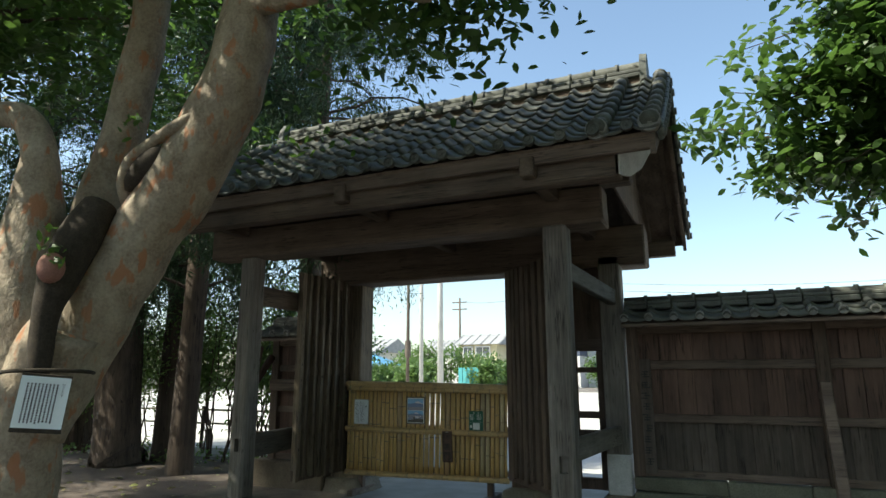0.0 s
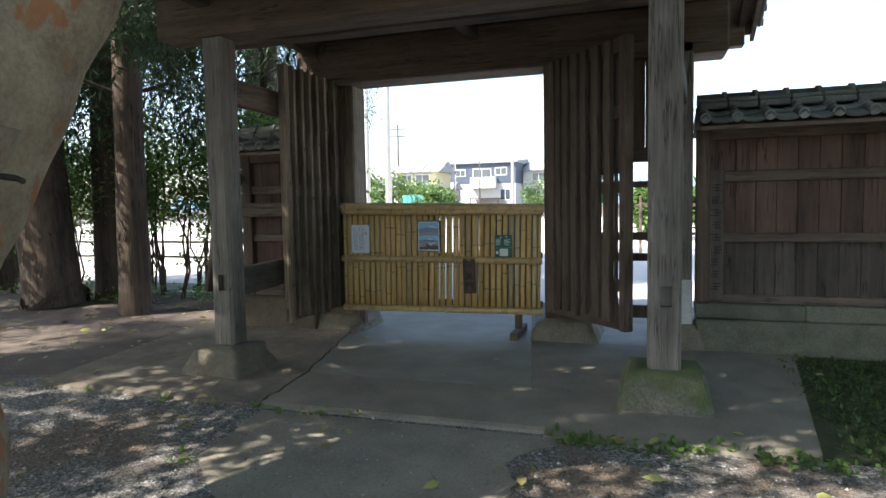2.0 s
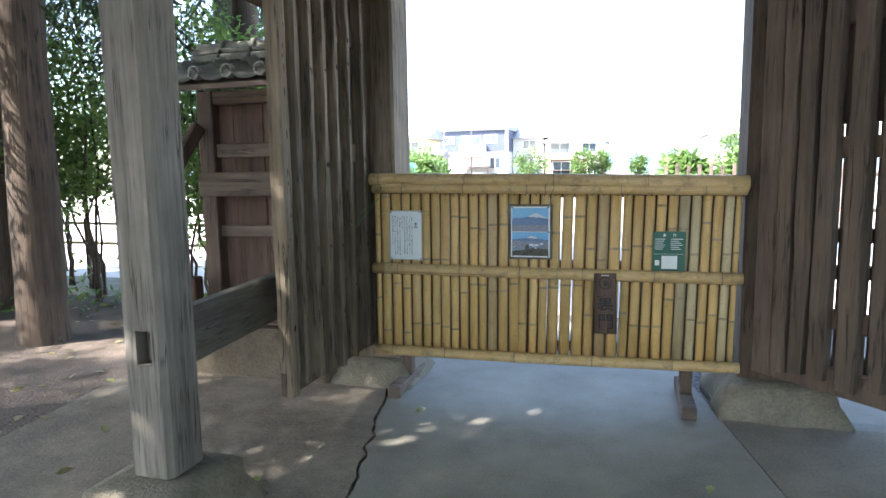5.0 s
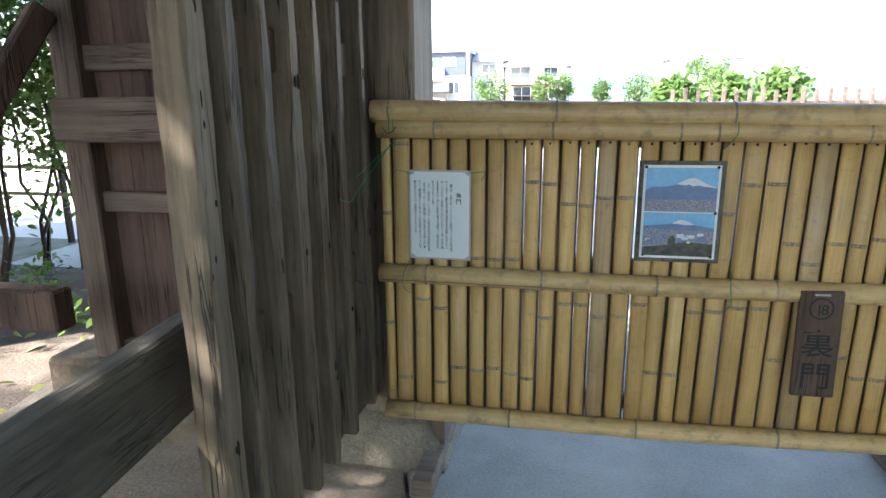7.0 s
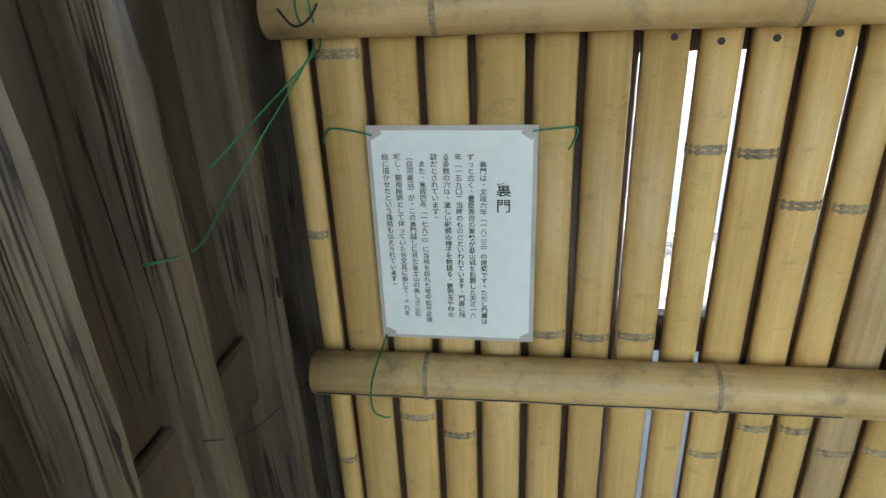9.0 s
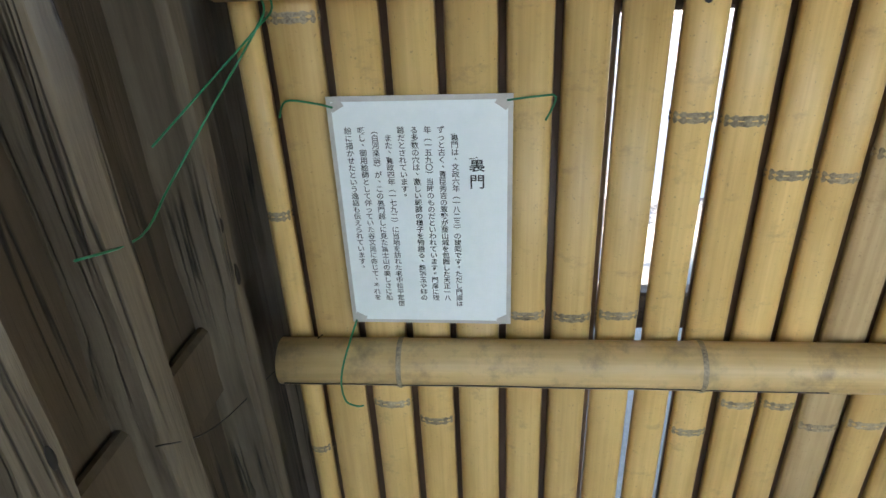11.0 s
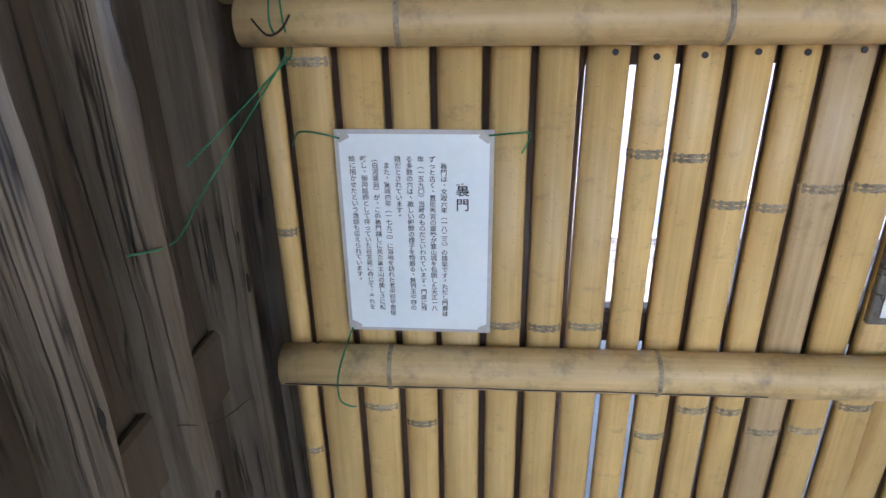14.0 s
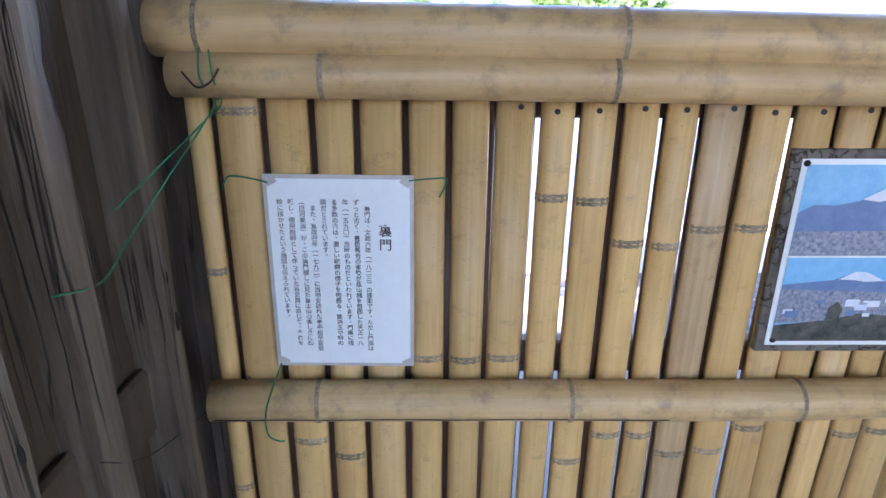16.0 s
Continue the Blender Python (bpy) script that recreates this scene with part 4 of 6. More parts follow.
# ---- green information plate and name board ----
GREENP = plain("green_plate", (0.012, 0.10, 0.07), (0.025, 0.15, 0.10), 0.3, 9, 0.05)
green = thing("information_plate", (-2.79, 7.108, 0.97), "small green information plate with white bars of writing", "sign")
gm = on_front(-2.783, 7.104 + bow(-2.78), 0.935, 0, 0) @ Matrix.Rotation(radians(3.6), 4, "Y")
put("plate", done(card(0.178, 0.235, 0.003, None), "plate", GREENP), green, gm)
glyphs([("裏", -0.025, 0.096, 1.0), ("門", 0.028, 0.096, 1.0)], 0.018, PAPER, gm @ Matrix.Translation((0, 0, 0.0015)), "title", green)
gb = bmesh.new()
for k in range(7):
    y = 0.074 - k * 0.0115
    for x0, x1 in ((-0.078, -0.022 - 0.006 * (k % 3)), (0.008, 0.074 - 0.011 * ((k * 2) % 3))):
        if k < 6:
            box(x0, x1, y - 0.0018, y + 0.0018, 0.0012, 0.0018, 0, gb)
box(-0.083, 0.078, -0.013, -0.0115, 0.0012, 0.0018, 0, gb)
put("writing", done(gb, "writing", PAPER), green, gm)
put("white_square", done(box(-0.040, 0.046, -0.098, -0.022, 0.0012, 0.0018, 0), "white_square", PAPER), green, gm)
put("white_tab", done(box(-0.076, -0.052, -0.078, -0.048, 0.0012, 0.0018, 0), "white_tab", PAPER), green, gm)

NAMEB = wood("name_board_wood", "z", (0.075, 0.048, 0.036), (0.155, 0.10, 0.075), 0.8, 0.05)
plaque = thing("name_board", (-3.13, 7.05, 0.62), "dark wooden name board lettered in black ink", "sign")
qm = on_front(-3.128, 7.050 + bow(-3.128), 0.635, 0, radians(-1.2))
put("board", done(box(-0.063, 0.063, -0.178, 0.178, -0.018, 0, 0.003), "board", NAMEB), plaque, qm)
glyphs([("裏", 0.0, 0.005, 1.0), ("門", 0.002, -0.105, 1.0)], 0.098, INK, qm @ Matrix.Translation((0, 0, 0.0015)), "writing", plaque)
glyphs([("1", 0.006, 0.120, 1.0), ("8", 0.022, 0.120, 1.0)], 0.046, INK, qm @ Matrix.Translation((0, 0, 0.0015)), "number", plaque)
rg = bmesh.new()
bmesh.ops.create_circle(rg, segments=24, radius=0.036)
bmesh.ops.create_circle(rg, segments=24, radius=0.031)
rg.verts.ensure_lookup_table()
for k in range(24):
    rg.faces.new((rg.verts[k], rg.verts[(k + 1) % 24], rg.verts[24 + (k + 1) % 24], rg.verts[24 + k]))
put("ring", done(rg, "ring", INK), plaque, qm @ Matrix.Translation((0.0, 0.122, 0.0016)))
put("nail", done(box(-0.022, 0.022, 0.164, 0.170, 0, 0.003, 0), "nail", FILM), plaque, qm)

# ---- green ties and wires ----
def wire(name, pts, r, mat, label, parent=None):
    p, rr = smooth_path(pts, [r] * len(pts), 5)
    bm = tube(p, rr, 6)
    c = sum((v.co for v in bm.verts), Vector()) / len(bm.verts)
    bmesh.ops.translate(bm, vec=-c, verts=bm.verts)
    return put(name, done(bm, name, mat, True), parent, Matrix.Translation(c), label, "wire", "wire ties on the bamboo fence")


wire("tie_wire", [(-4.512, 7.064, 1.345), (-4.514, 7.062, 1.31), (-4.510, 7.095, 1.278), (-4.529, 7.110, 1.251), (-4.568, 7.050, 1.183), (-4.607, 6.991, 1.114), (-4.607, 6.917, 1.089), (-4.607, 6.824, 1.113)], 0.0013, GREEN_WIRE, "green plastic-coated wire tying fence to door")
wire("tie_wire", [(-4.500, 7.066, 1.345), (-4.498, 7.064, 1.31), (-4.502, 7.098, 1.275), (-4.529, 7.110, 1.251), (-4.568, 7.043, 1.205), (-4.607, 6.977, 1.160)], 0.0013, GREEN_WIRE, "green plastic-coated wire tying fence to door")
wire("tie_wire", [(-4.535, 7.06, 1.318), (-4.515, 7.05, 1.300), (-4.498, 7.052, 1.306), (-4.488, 7.06, 1.322)], 0.0014, IRON, "dark twisted wire end on the fence")
wire("tie_wire", [(-4.52, 7.112, 1.15), (-4.508, 7.108, 1.170), (-4.475, 7.104, 1.168), (-4.452, 7.104, 1.162)], 0.0013, GREEN_WIRE, "green wire holding the paper notice")
wire("tie_wire", [(-4.250, 7.104, 1.165), (-4.215, 7.106, 1.168), (-4.195, 7.108, 1.166), (-4.206, 7.106, 1.14)], 0.0013, GREEN_WIRE, "green wire holding the paper notice")
wire("tie_wire", [(-4.458, 7.112, 0.865), (-4.472, 7.052, 0.82), (-4.475, 7.052, 0.77), (-4.462, 7.058, 0.752), (-4.455, 7.07, 0.742)], 0.0014, GREEN_WIRE, "green wire round the middle rail")
wire("tie_wire", [(-3.425, 7.075, 1.33), (-3.43, 7.06, 1.29), (-3.46, 7.11, 1.24)], 0.0014, GREEN_WIRE, "green wire holding the photo board")
wire("tie_wire", [(-3.40, 7.10, 0.86), (-3.404, 7.052, 0.80), (-3.40, 7.054, 0.76), (-3.415, 7.06, 0.745)], 0.0016, GREEN_WIRE, "green wire round the middle rail")
wire("iron_wire", [(-4.505, 7.09, 0.85), (-4.607, 7.150, 0.743), (-4.607, 6.945, 0.815), (-4.607, 6.840, 0.890)], 0.0009, IRON, "thin dark iron wire to the door leaf")

# ---- roof of the gate ----
RX0, RX1, RY_F, RY_R, RIDGE_Y, EAVE_Z, RIDGE_Z = -5.52, -0.30, 4.50, 8.36, 6.42, 3.235, 4.56


def roof_z(s):
    return EAVE_Z + (RIDGE_Z - EAVE_Z) * (0.80 * s + 0.20 * s * s)


def roof_point(side, s):
    """A point of the slope: side -1 front, 1 rear; s 0 at the eave, 1 at the ridge."""
    y0 = RY_F if side < 0 else RY_R
    return Vector((0, y0 + (RIDGE_Y - y0) * s, roof_z(s)))


def tile_mesh(name, mat, width=0.262, length=0.285, seg=10):
    """A wave-shaped pantile: a roll at one side, a trough across the rest."""
    bm = bmesh.new()
    rows = []
    for v, lift in ((0.0, 0.030), (0.5, 0.016), (1.0, 0.0)):
        top, low = [], []
        for i in range(seg + 1):
            u = i / seg
            h = 0.050 * math.sin(math.pi * u / 0.34) if u < 0.34 else -0.016 * math.sin(math.pi * (u - 0.34) / 0.66)
            top.append(bm.verts.new(((u - 0.5) * width, v * length, h + lift)))
            low.append(bm.verts.new(((u - 0.5) * width, v * length + 0.004, h + lift - 0.022)))
        rows.append((top, low))
    for (a, al), (b, bl) in zip(rows, rows[1:]):
        for i in range(seg):
            bm.faces.new((a[i], a[i + 1], b[i + 1], b[i]))
        bm.faces.new((a[0], b[0], bl[0], al[0]))
        bm.faces.new((a[seg], al[seg], bl[seg], b[seg]))
    for i in range(seg):
        bm.faces.new((rows[0][0][i], rows[0][1][i], rows[0][1][i + 1], rows[0][0][i + 1]))
    return done(bm, name, mat, True)


def disc_mesh(name, r, mat, depth=0.05):
    """A round tile end with a raised rim, facing -y."""
    bm = bmesh.new()
    n = 16
    prof = [(r * 0.98, depth), (r, 0.004), (r * 0.96, 0.0), (r * 0.76, 0.0), (r * 0.70, 0.010), (r * 0.30, 0.010), (r * 0.24, 0.004)]
    rings = [[bm.verts.new((math.cos(2 * math.pi * k / n) * q, y, math.sin(2 * math.pi * k / n) * q)) for k in range(n)] for q, y in prof]
    for a, b in zip(rings, rings[1:]):
        for k in range(n):
            bm.faces.new((a[k], b[k], b[(k + 1) % n], a[(k + 1) % n]))
    bm.faces.new(rings[-1])
    bm.faces.new(rings[0][::-1])
    return done(bm, name, mat)


TILE_ME = tile_mesh("tile", TILE)
DISC_ME = disc_mesh("eave_disc", 0.048, TILE)
BIG_DISC = disc_mesh("ridge_disc", 0.085, TILE_PALE, 0.08)
roof = part("roof", box(RX0 + 0.25, RX1 - 0.25, RIDGE_Y - 0.10, RIDGE_Y + 0.10, RIDGE_Z - 0.14, RIDGE_Z - 0.01, 0.01), BEAM_X, gate, "grey clay pantile roof over dark rafters")
COLS, ROWS_T = 21, 10
cw = (RX1 - RX0) / COLS


def roof_matrix(x, side, s, lift=0.0):
    a, b = roof_point(side, max(0, s)), roof_point(side, min(1, s + 0.1))
    up = (b - a).normalized()
    xx = Vector((1, 0, 0)) if side < 0 else Vector((-1, 0, 0))
    nn = xx.cross(up)
    p = roof_point(side, s) + nn * lift
    p.x = x
    return Matrix(((xx.x, up.x, nn.x, p.x), (xx.y, up.y, nn.y, p.y), (xx.z, up.z, nn.z, p.z), (0, 0, 0, 1)))


def joined(name, items, mat, parent, smooth=True):
    """Alike pieces out of reach, joined into one part."""
    V, F = [], []
    for me, m in items:
        k = len(V)
        V += [tuple(m @ v.co) for v in me.vertices]
        F += [tuple(i + k for i in pl.vertices) for pl in me.polygons]
    me = bpy.data.meshes.new(name)
    me.from_pydata(V, [], F)
    me.materials.append(mat)
    me.polygons.foreach_set("use_smooth", [smooth] * len(F))
    return tagged(put(name, me, parent), kind="stuff")


# boards and rafters under the tiles
for side in (-1, 1):
    bm = bmesh.new()
    n = 8
    va = [[bm.verts.new(roof_matrix(x, side, k / n, d).translation) for k in range(n + 1)] for x in (RX0 + 0.04, RX1 - 0.04) for d in (-0.02, -0.045)]
    for k in range(n):
        for a, b in ((0, 2), (1, 3), (0, 1), (2, 3)):
            bm.faces.new((va[a][k], va[a][k + 1], va[b][k + 1], va[b][k]))
    for k in (0, n):
        bm.faces.new((va[0][k], va[2][k], va[3][k], va[1][k]))
    part("sheathing", bm, BEAM_Y, roof)
    for i in range(17):
        x = RX0 + 0.16 + (RX1 - RX0 - 0.32) * i / 16
        a, b = roof_matrix(x, side, 0.015, -0.085).translation, roof_matrix(x, side, 0.99, -0.085).translation
        part("rafter", beam(a, b, 0.06, 0.075, None, 0.006), BEAM_Y, roof)
part("fascia", box(RX0 + 0.03, RX1 - 0.05, RY_F + 0.03, RY_F + 0.075, 3.095, 3.228, 0.006), RAIL_X, roof, "paler eaves board")
part("fascia", box(RX0 + 0.03, RX1 - 0.05, RY_R - 0.075, RY_R - 0.03, 3.095, 3.228, 0.006), RAIL_X, roof)

# bargeboards and the boarded gables
for x in (RX0 + 0.03, RX1 - 0.065):
    for side in (-1, 1):
        bm = bmesh.new()
        n = 8
        sec = []
        for k in range(n + 1):
            s = k / n
            p = roof_point(side, s)
            sec.append([bm.verts.new((xx, p.y, p.z + dz)) for xx, dz in ((x, -0.02), (x + 0.04, -0.02), (x + 0.04, -0.20), (x, -0.20))])
        for a, b in zip(sec, sec[1:]):
            for q in range(4):
                bm.faces.new((a[q], a[(q + 1) % 4], b[(q + 1) % 4], b[q]))
        bm.faces.new(sec[0])
        bm.faces.new(sec[-1][::-1])
        part("bargeboard", bm, RAIL_X, roof)
for x in (-5.05, -0.80):
    for k in range(13):
        y = 4.95 + k * 0.235
        s = (y + 0.11 - RY_F) / (RIDGE_Y - RY_F) if y + 0.11 < RIDGE_Y else (RY_R - y - 0.11) / (RY_R - RIDGE_Y)
        zt = roof_z(max(0, min(1, s))) - 0.16
        if zt > 3.2:
            part("gable_board", box(x, x + 0.025, y, y + 0.23, 3.14, zt, 0.003), DARK_Z, roof)
# limewashed curved board at the gable's foot
bm = bmesh.new()
outer = [(-0.60, 4.60, 2.95), (-0.55, 4.85, 3.0), (-0.49, 5.12, 3.14), (-0.43, 5.36, 3.36), (-0.39, 5.56, 3.62)]
inner = [(-0.60, 4.60, 3.19), (-0.55, 4.83, 3.32), (-0.49, 5.08, 3.46), (-0.43, 5.32, 3.60), (-0.385, 5.54, 3.72)]
fa, fb = [[bm.verts.new(Vector(p) + Vector((d, 0, 0))) for p in outer] for d in (0, -0.03)], [[bm.verts.new(Vector(p) + Vector((d, 0, 0))) for p in inner] for d in (0, -0.03)]
for k in range(4):
    bm.faces.new((fa[0][k], fa[0][k + 1], fb[0][k + 1], fb[0][k]))
    bm.faces.new((fa[1][k], fb[1][k], fb[1][k + 1], fa[1][k + 1]))
    bm.faces.new((fa[0][k], fa[1][k], fa[1][k + 1], fa[0][k + 1]))
    bm.faces.new((fb[0][k], fb[0][k + 1], fb[1][k + 1], fb[1][k]))
bm.faces.new((fa[0][0], fb[0][0], fb[1][0], fa[1][0]))
part("gable_foot", bm, PLASTER, roof, "limewashed curved board")

# ridge: courses of flat tiles under a round row, end tiles, descending rolls
for k, (w, z0) in enumerate(((0.26, 4.545), (0.215, 4.60))):
    for q in range(12):
        x0 = -5.14 + q * (4.62 / 12)
        part("ridge_tile", box(x0 + 0.003, x0 + 4.62 / 12 - 0.003, RIDGE_Y - w / 2, RIDGE_Y + w / 2, z0, z0 + 0.052, 0.012, None, 0.004), TILE, roof)
for q in range(18):
    x0 = -5.14 + q * (4.62 / 18)
    part("ridge_roll", tube([(x0, RIDGE_Y, 4.695), (x0 + 0.22, RIDGE_Y, 4.695), (x0 + 0.225, RIDGE_Y, 4.698), (x0 + 0.255, RIDGE_Y, 4.698)], [0.066, 0.066, 0.076, 0.076], 12), TILE, roof, "", True)
for x in (-5.20, -0.52):
    bm = bmesh.new()
    prof = [(-0.20, 4.44), (0.20, 4.44), (0.185, 4.60), (0.13, 4.74), (0.07, 4.82), (0.0, 4.85), (-0.07, 4.82), (-0.13, 4.74), (-0.185, 4.60)]
    a = [bm.verts.new((x - 0.035, RIDGE_Y + y, z)) for y, z in prof]
    b = [bm.verts.new((x + 0.035, RIDGE_Y + y * 0.94, z - 0.01)) for y, z in prof]
    bm.faces.new(a)
    bm.faces.new(b[::-1])
    for k in range(len(prof)):
        bm.faces.new((a[k], b[k], b[(k + 1) % len(prof)], a[(k + 1) % len(prof)]))
    part("ridge_end_tile", bm, TILE, roof, "arched ridge-end tile")
for x in (RX0 + 0.42, -0.74, RX1 - 0.055, RX0 + 0.055):
    for side in (-1, 1):
        for q in range(9):
            s0, s1 = q / 9, (q + 1) / 9
            a, b = roof_matrix(x, side, s0, 0.065).translation, roof_matrix(x, side, min(s1 + 0.012, 1), 0.050).translation
            part("verge_roll", tube([a, a.lerp(b, 0.85), b], [0.072, 0.066, 0.062], 10), TILE, roof, "", True)
    put("ridge_disc", BIG_DISC, roof, Matrix.Translation((x, RY_F - 0.03, EAVE_Z + 0.055)))
# hanging verge tiles along the gable edge
for side in (-1, 1):
    for q in range(11):
        m = roof_matrix(RX1 + 0.012, side, (q + 0.1) / 11, -0.03)
        bm = box(-0.022, 0.022, 0, 0.20, -0.075, 0.06, 0.012, None, 0, m)
        vt = part("verge_tile", bm, TILE, roof)
        c = roof_matrix(RX1 + 0.035, side, (q + 0.12) / 11, -0.035).translation
        part("verge_lip", tube([c - Vector((0.02, 0, 0)), c + Vector((0.02, 0, 0))], [0.042, 0.042], 8), TILE, vt, "", True)

# ---- boarded walls with tiled caps ----
WTILE = tile_mesh("cap_tile", TILE, 0.262, 0.30)
WDISC = disc_mesh("cap_disc", 0.043, TILE_PALE)


def plank_wall(name, x0, x1, y, label, z_b, z_t, bw, posts, rear=True):
    w = thing(name, ((x0 + x1) / 2, y, 0), label, "wall", "", "structure")
    n = max(1, round((x1 - x0) / bw))
    bw = (x1 - x0) / n
    for i in range(n):
        a, b = x0 + i * bw + 0.002, x0 + (i + 1) * bw - 0.002
        part("board", box(a, b, y + rnd.uniform(0, 0.005), y + 0.028, 1.0, z_t, 0.003), WALL_WOOD, w)
        part("board", box(a - 0.001, b + 0.001, y + 0.012 + rnd.uniform(0, 0.005), y + 0.038, z_b, 0.997, 0.003), WALL_GREY if rear else WALL_WOOD, w)
    # unseen board, added to keep daylight out of the joints between the planks
    part("backing_board", box(x0, x1, y + 0.042, y + 0.056, z_b, z_t - 0.02, 0), DARK_Z, w)
    for z0, z1 in ((1.53, 1.625), (0.985, 1.065), (z_b + 0.005, z_b + 0.075)):
        part("batten", box(x0, x1, y - 0.042, y + 0.002, z0, z1, 0.006, None, 0.002), RAIL_X, w)
    part("top_plate", box(x0, x1, y - 0.06, y + 0.10, z_t - 0.09, z_t + 0.0, 0.006), RAIL_X, w)
    for px in posts:
        part("post", box(px - 0.06, px + 0.06, y - 0.075, y + 0.06, z_b, z_t, 0.008), DARK_Z, w)
    # cap: rafters' boards, pantiles, ridge
    e0, ez, rz = y - 0.42, z_t + 0.015, z_t + 0.185
    for sgn in (-1, 1) if rear else (-1,):
        bm = bmesh.new()
        q = [bm.verts.new(p) for p in ((x0, y + sgn * 0.40, ez - 0.02), (x1, y + sgn * 0.40, ez - 0.02), (x1, y, rz - 0.02), (x0, y, rz - 0.02))]
        q2 = [bm.verts.new(v.co - Vector((0, 0, 0.025))) for v in q]
        bm.faces.new(q)
        bm.faces.new(q2[::-1])
        for k in range(4):
            bm.faces.new((q[k], q2[k], q2[(k + 1) % 4], q[(k + 1) % 4]))
        part("cap_board", bm, BEAM_X, w)
    part("eaves_strip", box(x0, x1, e0 + 0.01, e0 + 0.05, ez - 0.055, ez - 0.02, 0.004), RAIL_X, w)
    up = Vector((0, 0.42, rz - ez)).normalized()
    cols = max(1, round((x1 - x0) / 0.25))
    cwid = (x1 - x0) / cols
    rearm = []
    for i in range(cols):
        xc = x0 + (i + 0.5) * cwid
        for r in range(2):
            p = Vector((xc, e0, ez)) + up * (0.215 * r)
            nn = Vector((1, 0, 0)).cross(up)
            put("cap_tile", WTILE, w, Matrix(((cwid / 0.25, up.x, nn.x, p.x), (0, up.y, nn.y, p.y), (0, up.z, nn.z, p.z), (0, 0, 0, 1))))
            mm = Matrix.Translation((0, 2 * y, 0)) @ Matrix.Diagonal((1, -1, 1, 1)) @ Matrix(((cwid / 0.25, up.x, nn.x, p.x), (0, up.y, nn.y, p.y), (0, up.z, nn.z, p.z), (0, 0, 0, 1)))
            rearm.append((WTILE, mm))
        put("cap_disc", WDISC, w, Matrix.Translation((xc - 0.085, e0 - 0.012, ez + 0.045)))
        part("ridge_course", box(xc - cwid / 2 + 0.003, xc + cwid / 2 - 0.003, y - 0.12, y + 0.12, rz - 0.01, rz + 0.045, 0.01, None, 0.003), TILE, w)
        part("ridge_course", box(xc - cwid / 2 + 0.003, xc + cwid / 2 - 0.003, y - 0.10, y + 0.10, rz + 0.047, rz + 0.085, 0.01, None, 0.003), TILE, w)
        part("ridge_roll", tube([(xc - cwid / 2, y, rz + 0.085), (xc + cwid * 0.36, y, rz + 0.085), (xc + cwid * 0.38, y, rz + 0.09), (xc + cwid * 0.5, y, rz + 0.09)], [0.055, 0.055, 0.067, 0.067], 10), TILE, w, "", True)
    if rear:
        joined("rear_tiles", rearm, TILE, w)
    return w


east = plank_wall("wall_east", -0.97, 6.2, 7.15, "dark red-brown plank wall with a grey tiled cap", 0.43, 2.0, 0.165, (-0.91, 0.87, 2.7, 4.6))
west = plank_wall("wall_west", -5.86, -4.93, 7.20, "red-brown plank wall end with a tiled cap", 0.36, 1.98, 0.23, (-5.80,), False)
# stone and concrete plinths
px = -0.97
while px < 6.2:
    L = rnd.uniform(0.55, 0.95)
    part("plinth_stone", box(px, px + L - 0.008, 7.06, 7.26, 0.285, 0.425, 0.012, None, 0.008), PLINTH, east)
    px += L
part("plinth_base", box(-0.97, 6.2, 7.02, 7.28, -0.03, 0.28, 0.015), PLINTH, east, "stained concrete base")
part("plinth_base", box(-6.1, -4.92, 7.10, 7.34, -0.03, 0.35, 0.02), EARTH, west, "earth-stained concrete base")
part("strut", beam((0.84, 6.86, 1.40), (0.835, 6.40, 0.03), 0.10, 0.09), RAIL_X, east, "leaning grey timber prop")
part("strut_tie", box(0.80, 0.88, 6.78, 7.108, 1.24, 1.31, 0.008), RAIL_X, east)
part("strut_foot", box(0.70, 0.98, 6.28, 6.56, -0.03, 0.05, 0.015), STONE, east)
part("strut", beam((-5.92, 6.92, 1.88), (-6.02, 6.72, 0.45), 0.07, 0.11), WALL_WOOD, west, "slanting prop at the wall's end")
part("strut", beam((-5.83, 7.1, 1.75), (-5.95, 6.75, 1.2), 0.06, 0.09), WALL_WOOD, west)
part("low_rail", box(-6.1, -5.75, 6.85, 6.95, 0.58, 0.74, 0.01), WALL_WOOD, west)

# tall board with weathered brush writing on the wall
tall = thing("lettered_board", (-0.80, 7.09, 0.5), "tall narrow board with faded black vertical writing", "sign")
part("board", box(-0.865, -0.735, 7.085, 7.106, 0.46, 1.64, 0.004), WALL_GREY, tall)
for k in range(9):
    z = 1.50 - k * 0.112
    bm = bmesh.new()
    for q in range(3):
        dx = rnd.uniform(-0.02, 0.02)
        box(-0.80 - 0.032 + dx, -0.80 + 0.032 + dx, 7.0815, 7.0835, z - q * 0.026, z - q * 0.026 + 0.009, 0, bm)
    box(-0.804, -0.796, 7.0812, 7.0832, z - 0.055, z + 0.012, 0, bm)
    part("writing", bm, INK, tall)

# ---- roof tiles, piece by piece ----
rear_items = []
for r in range(ROWS_T):
    s = r / ROWS_T
    for c in range(COLS):
        x = RX0 + (c + 0.5) * cw
        m = roof_matrix(x + rnd.uniform(-0.003, 0.003), -1, s, rnd.uniform(0, 0.006)) @ Matrix.Translation((0, -0.035, 0))
        put("tile", TILE_ME, roof, m)
        rear_items.append((TILE_ME, roof_matrix(x, 1, s) @ Matrix.Translation((0, -0.035, 0))))
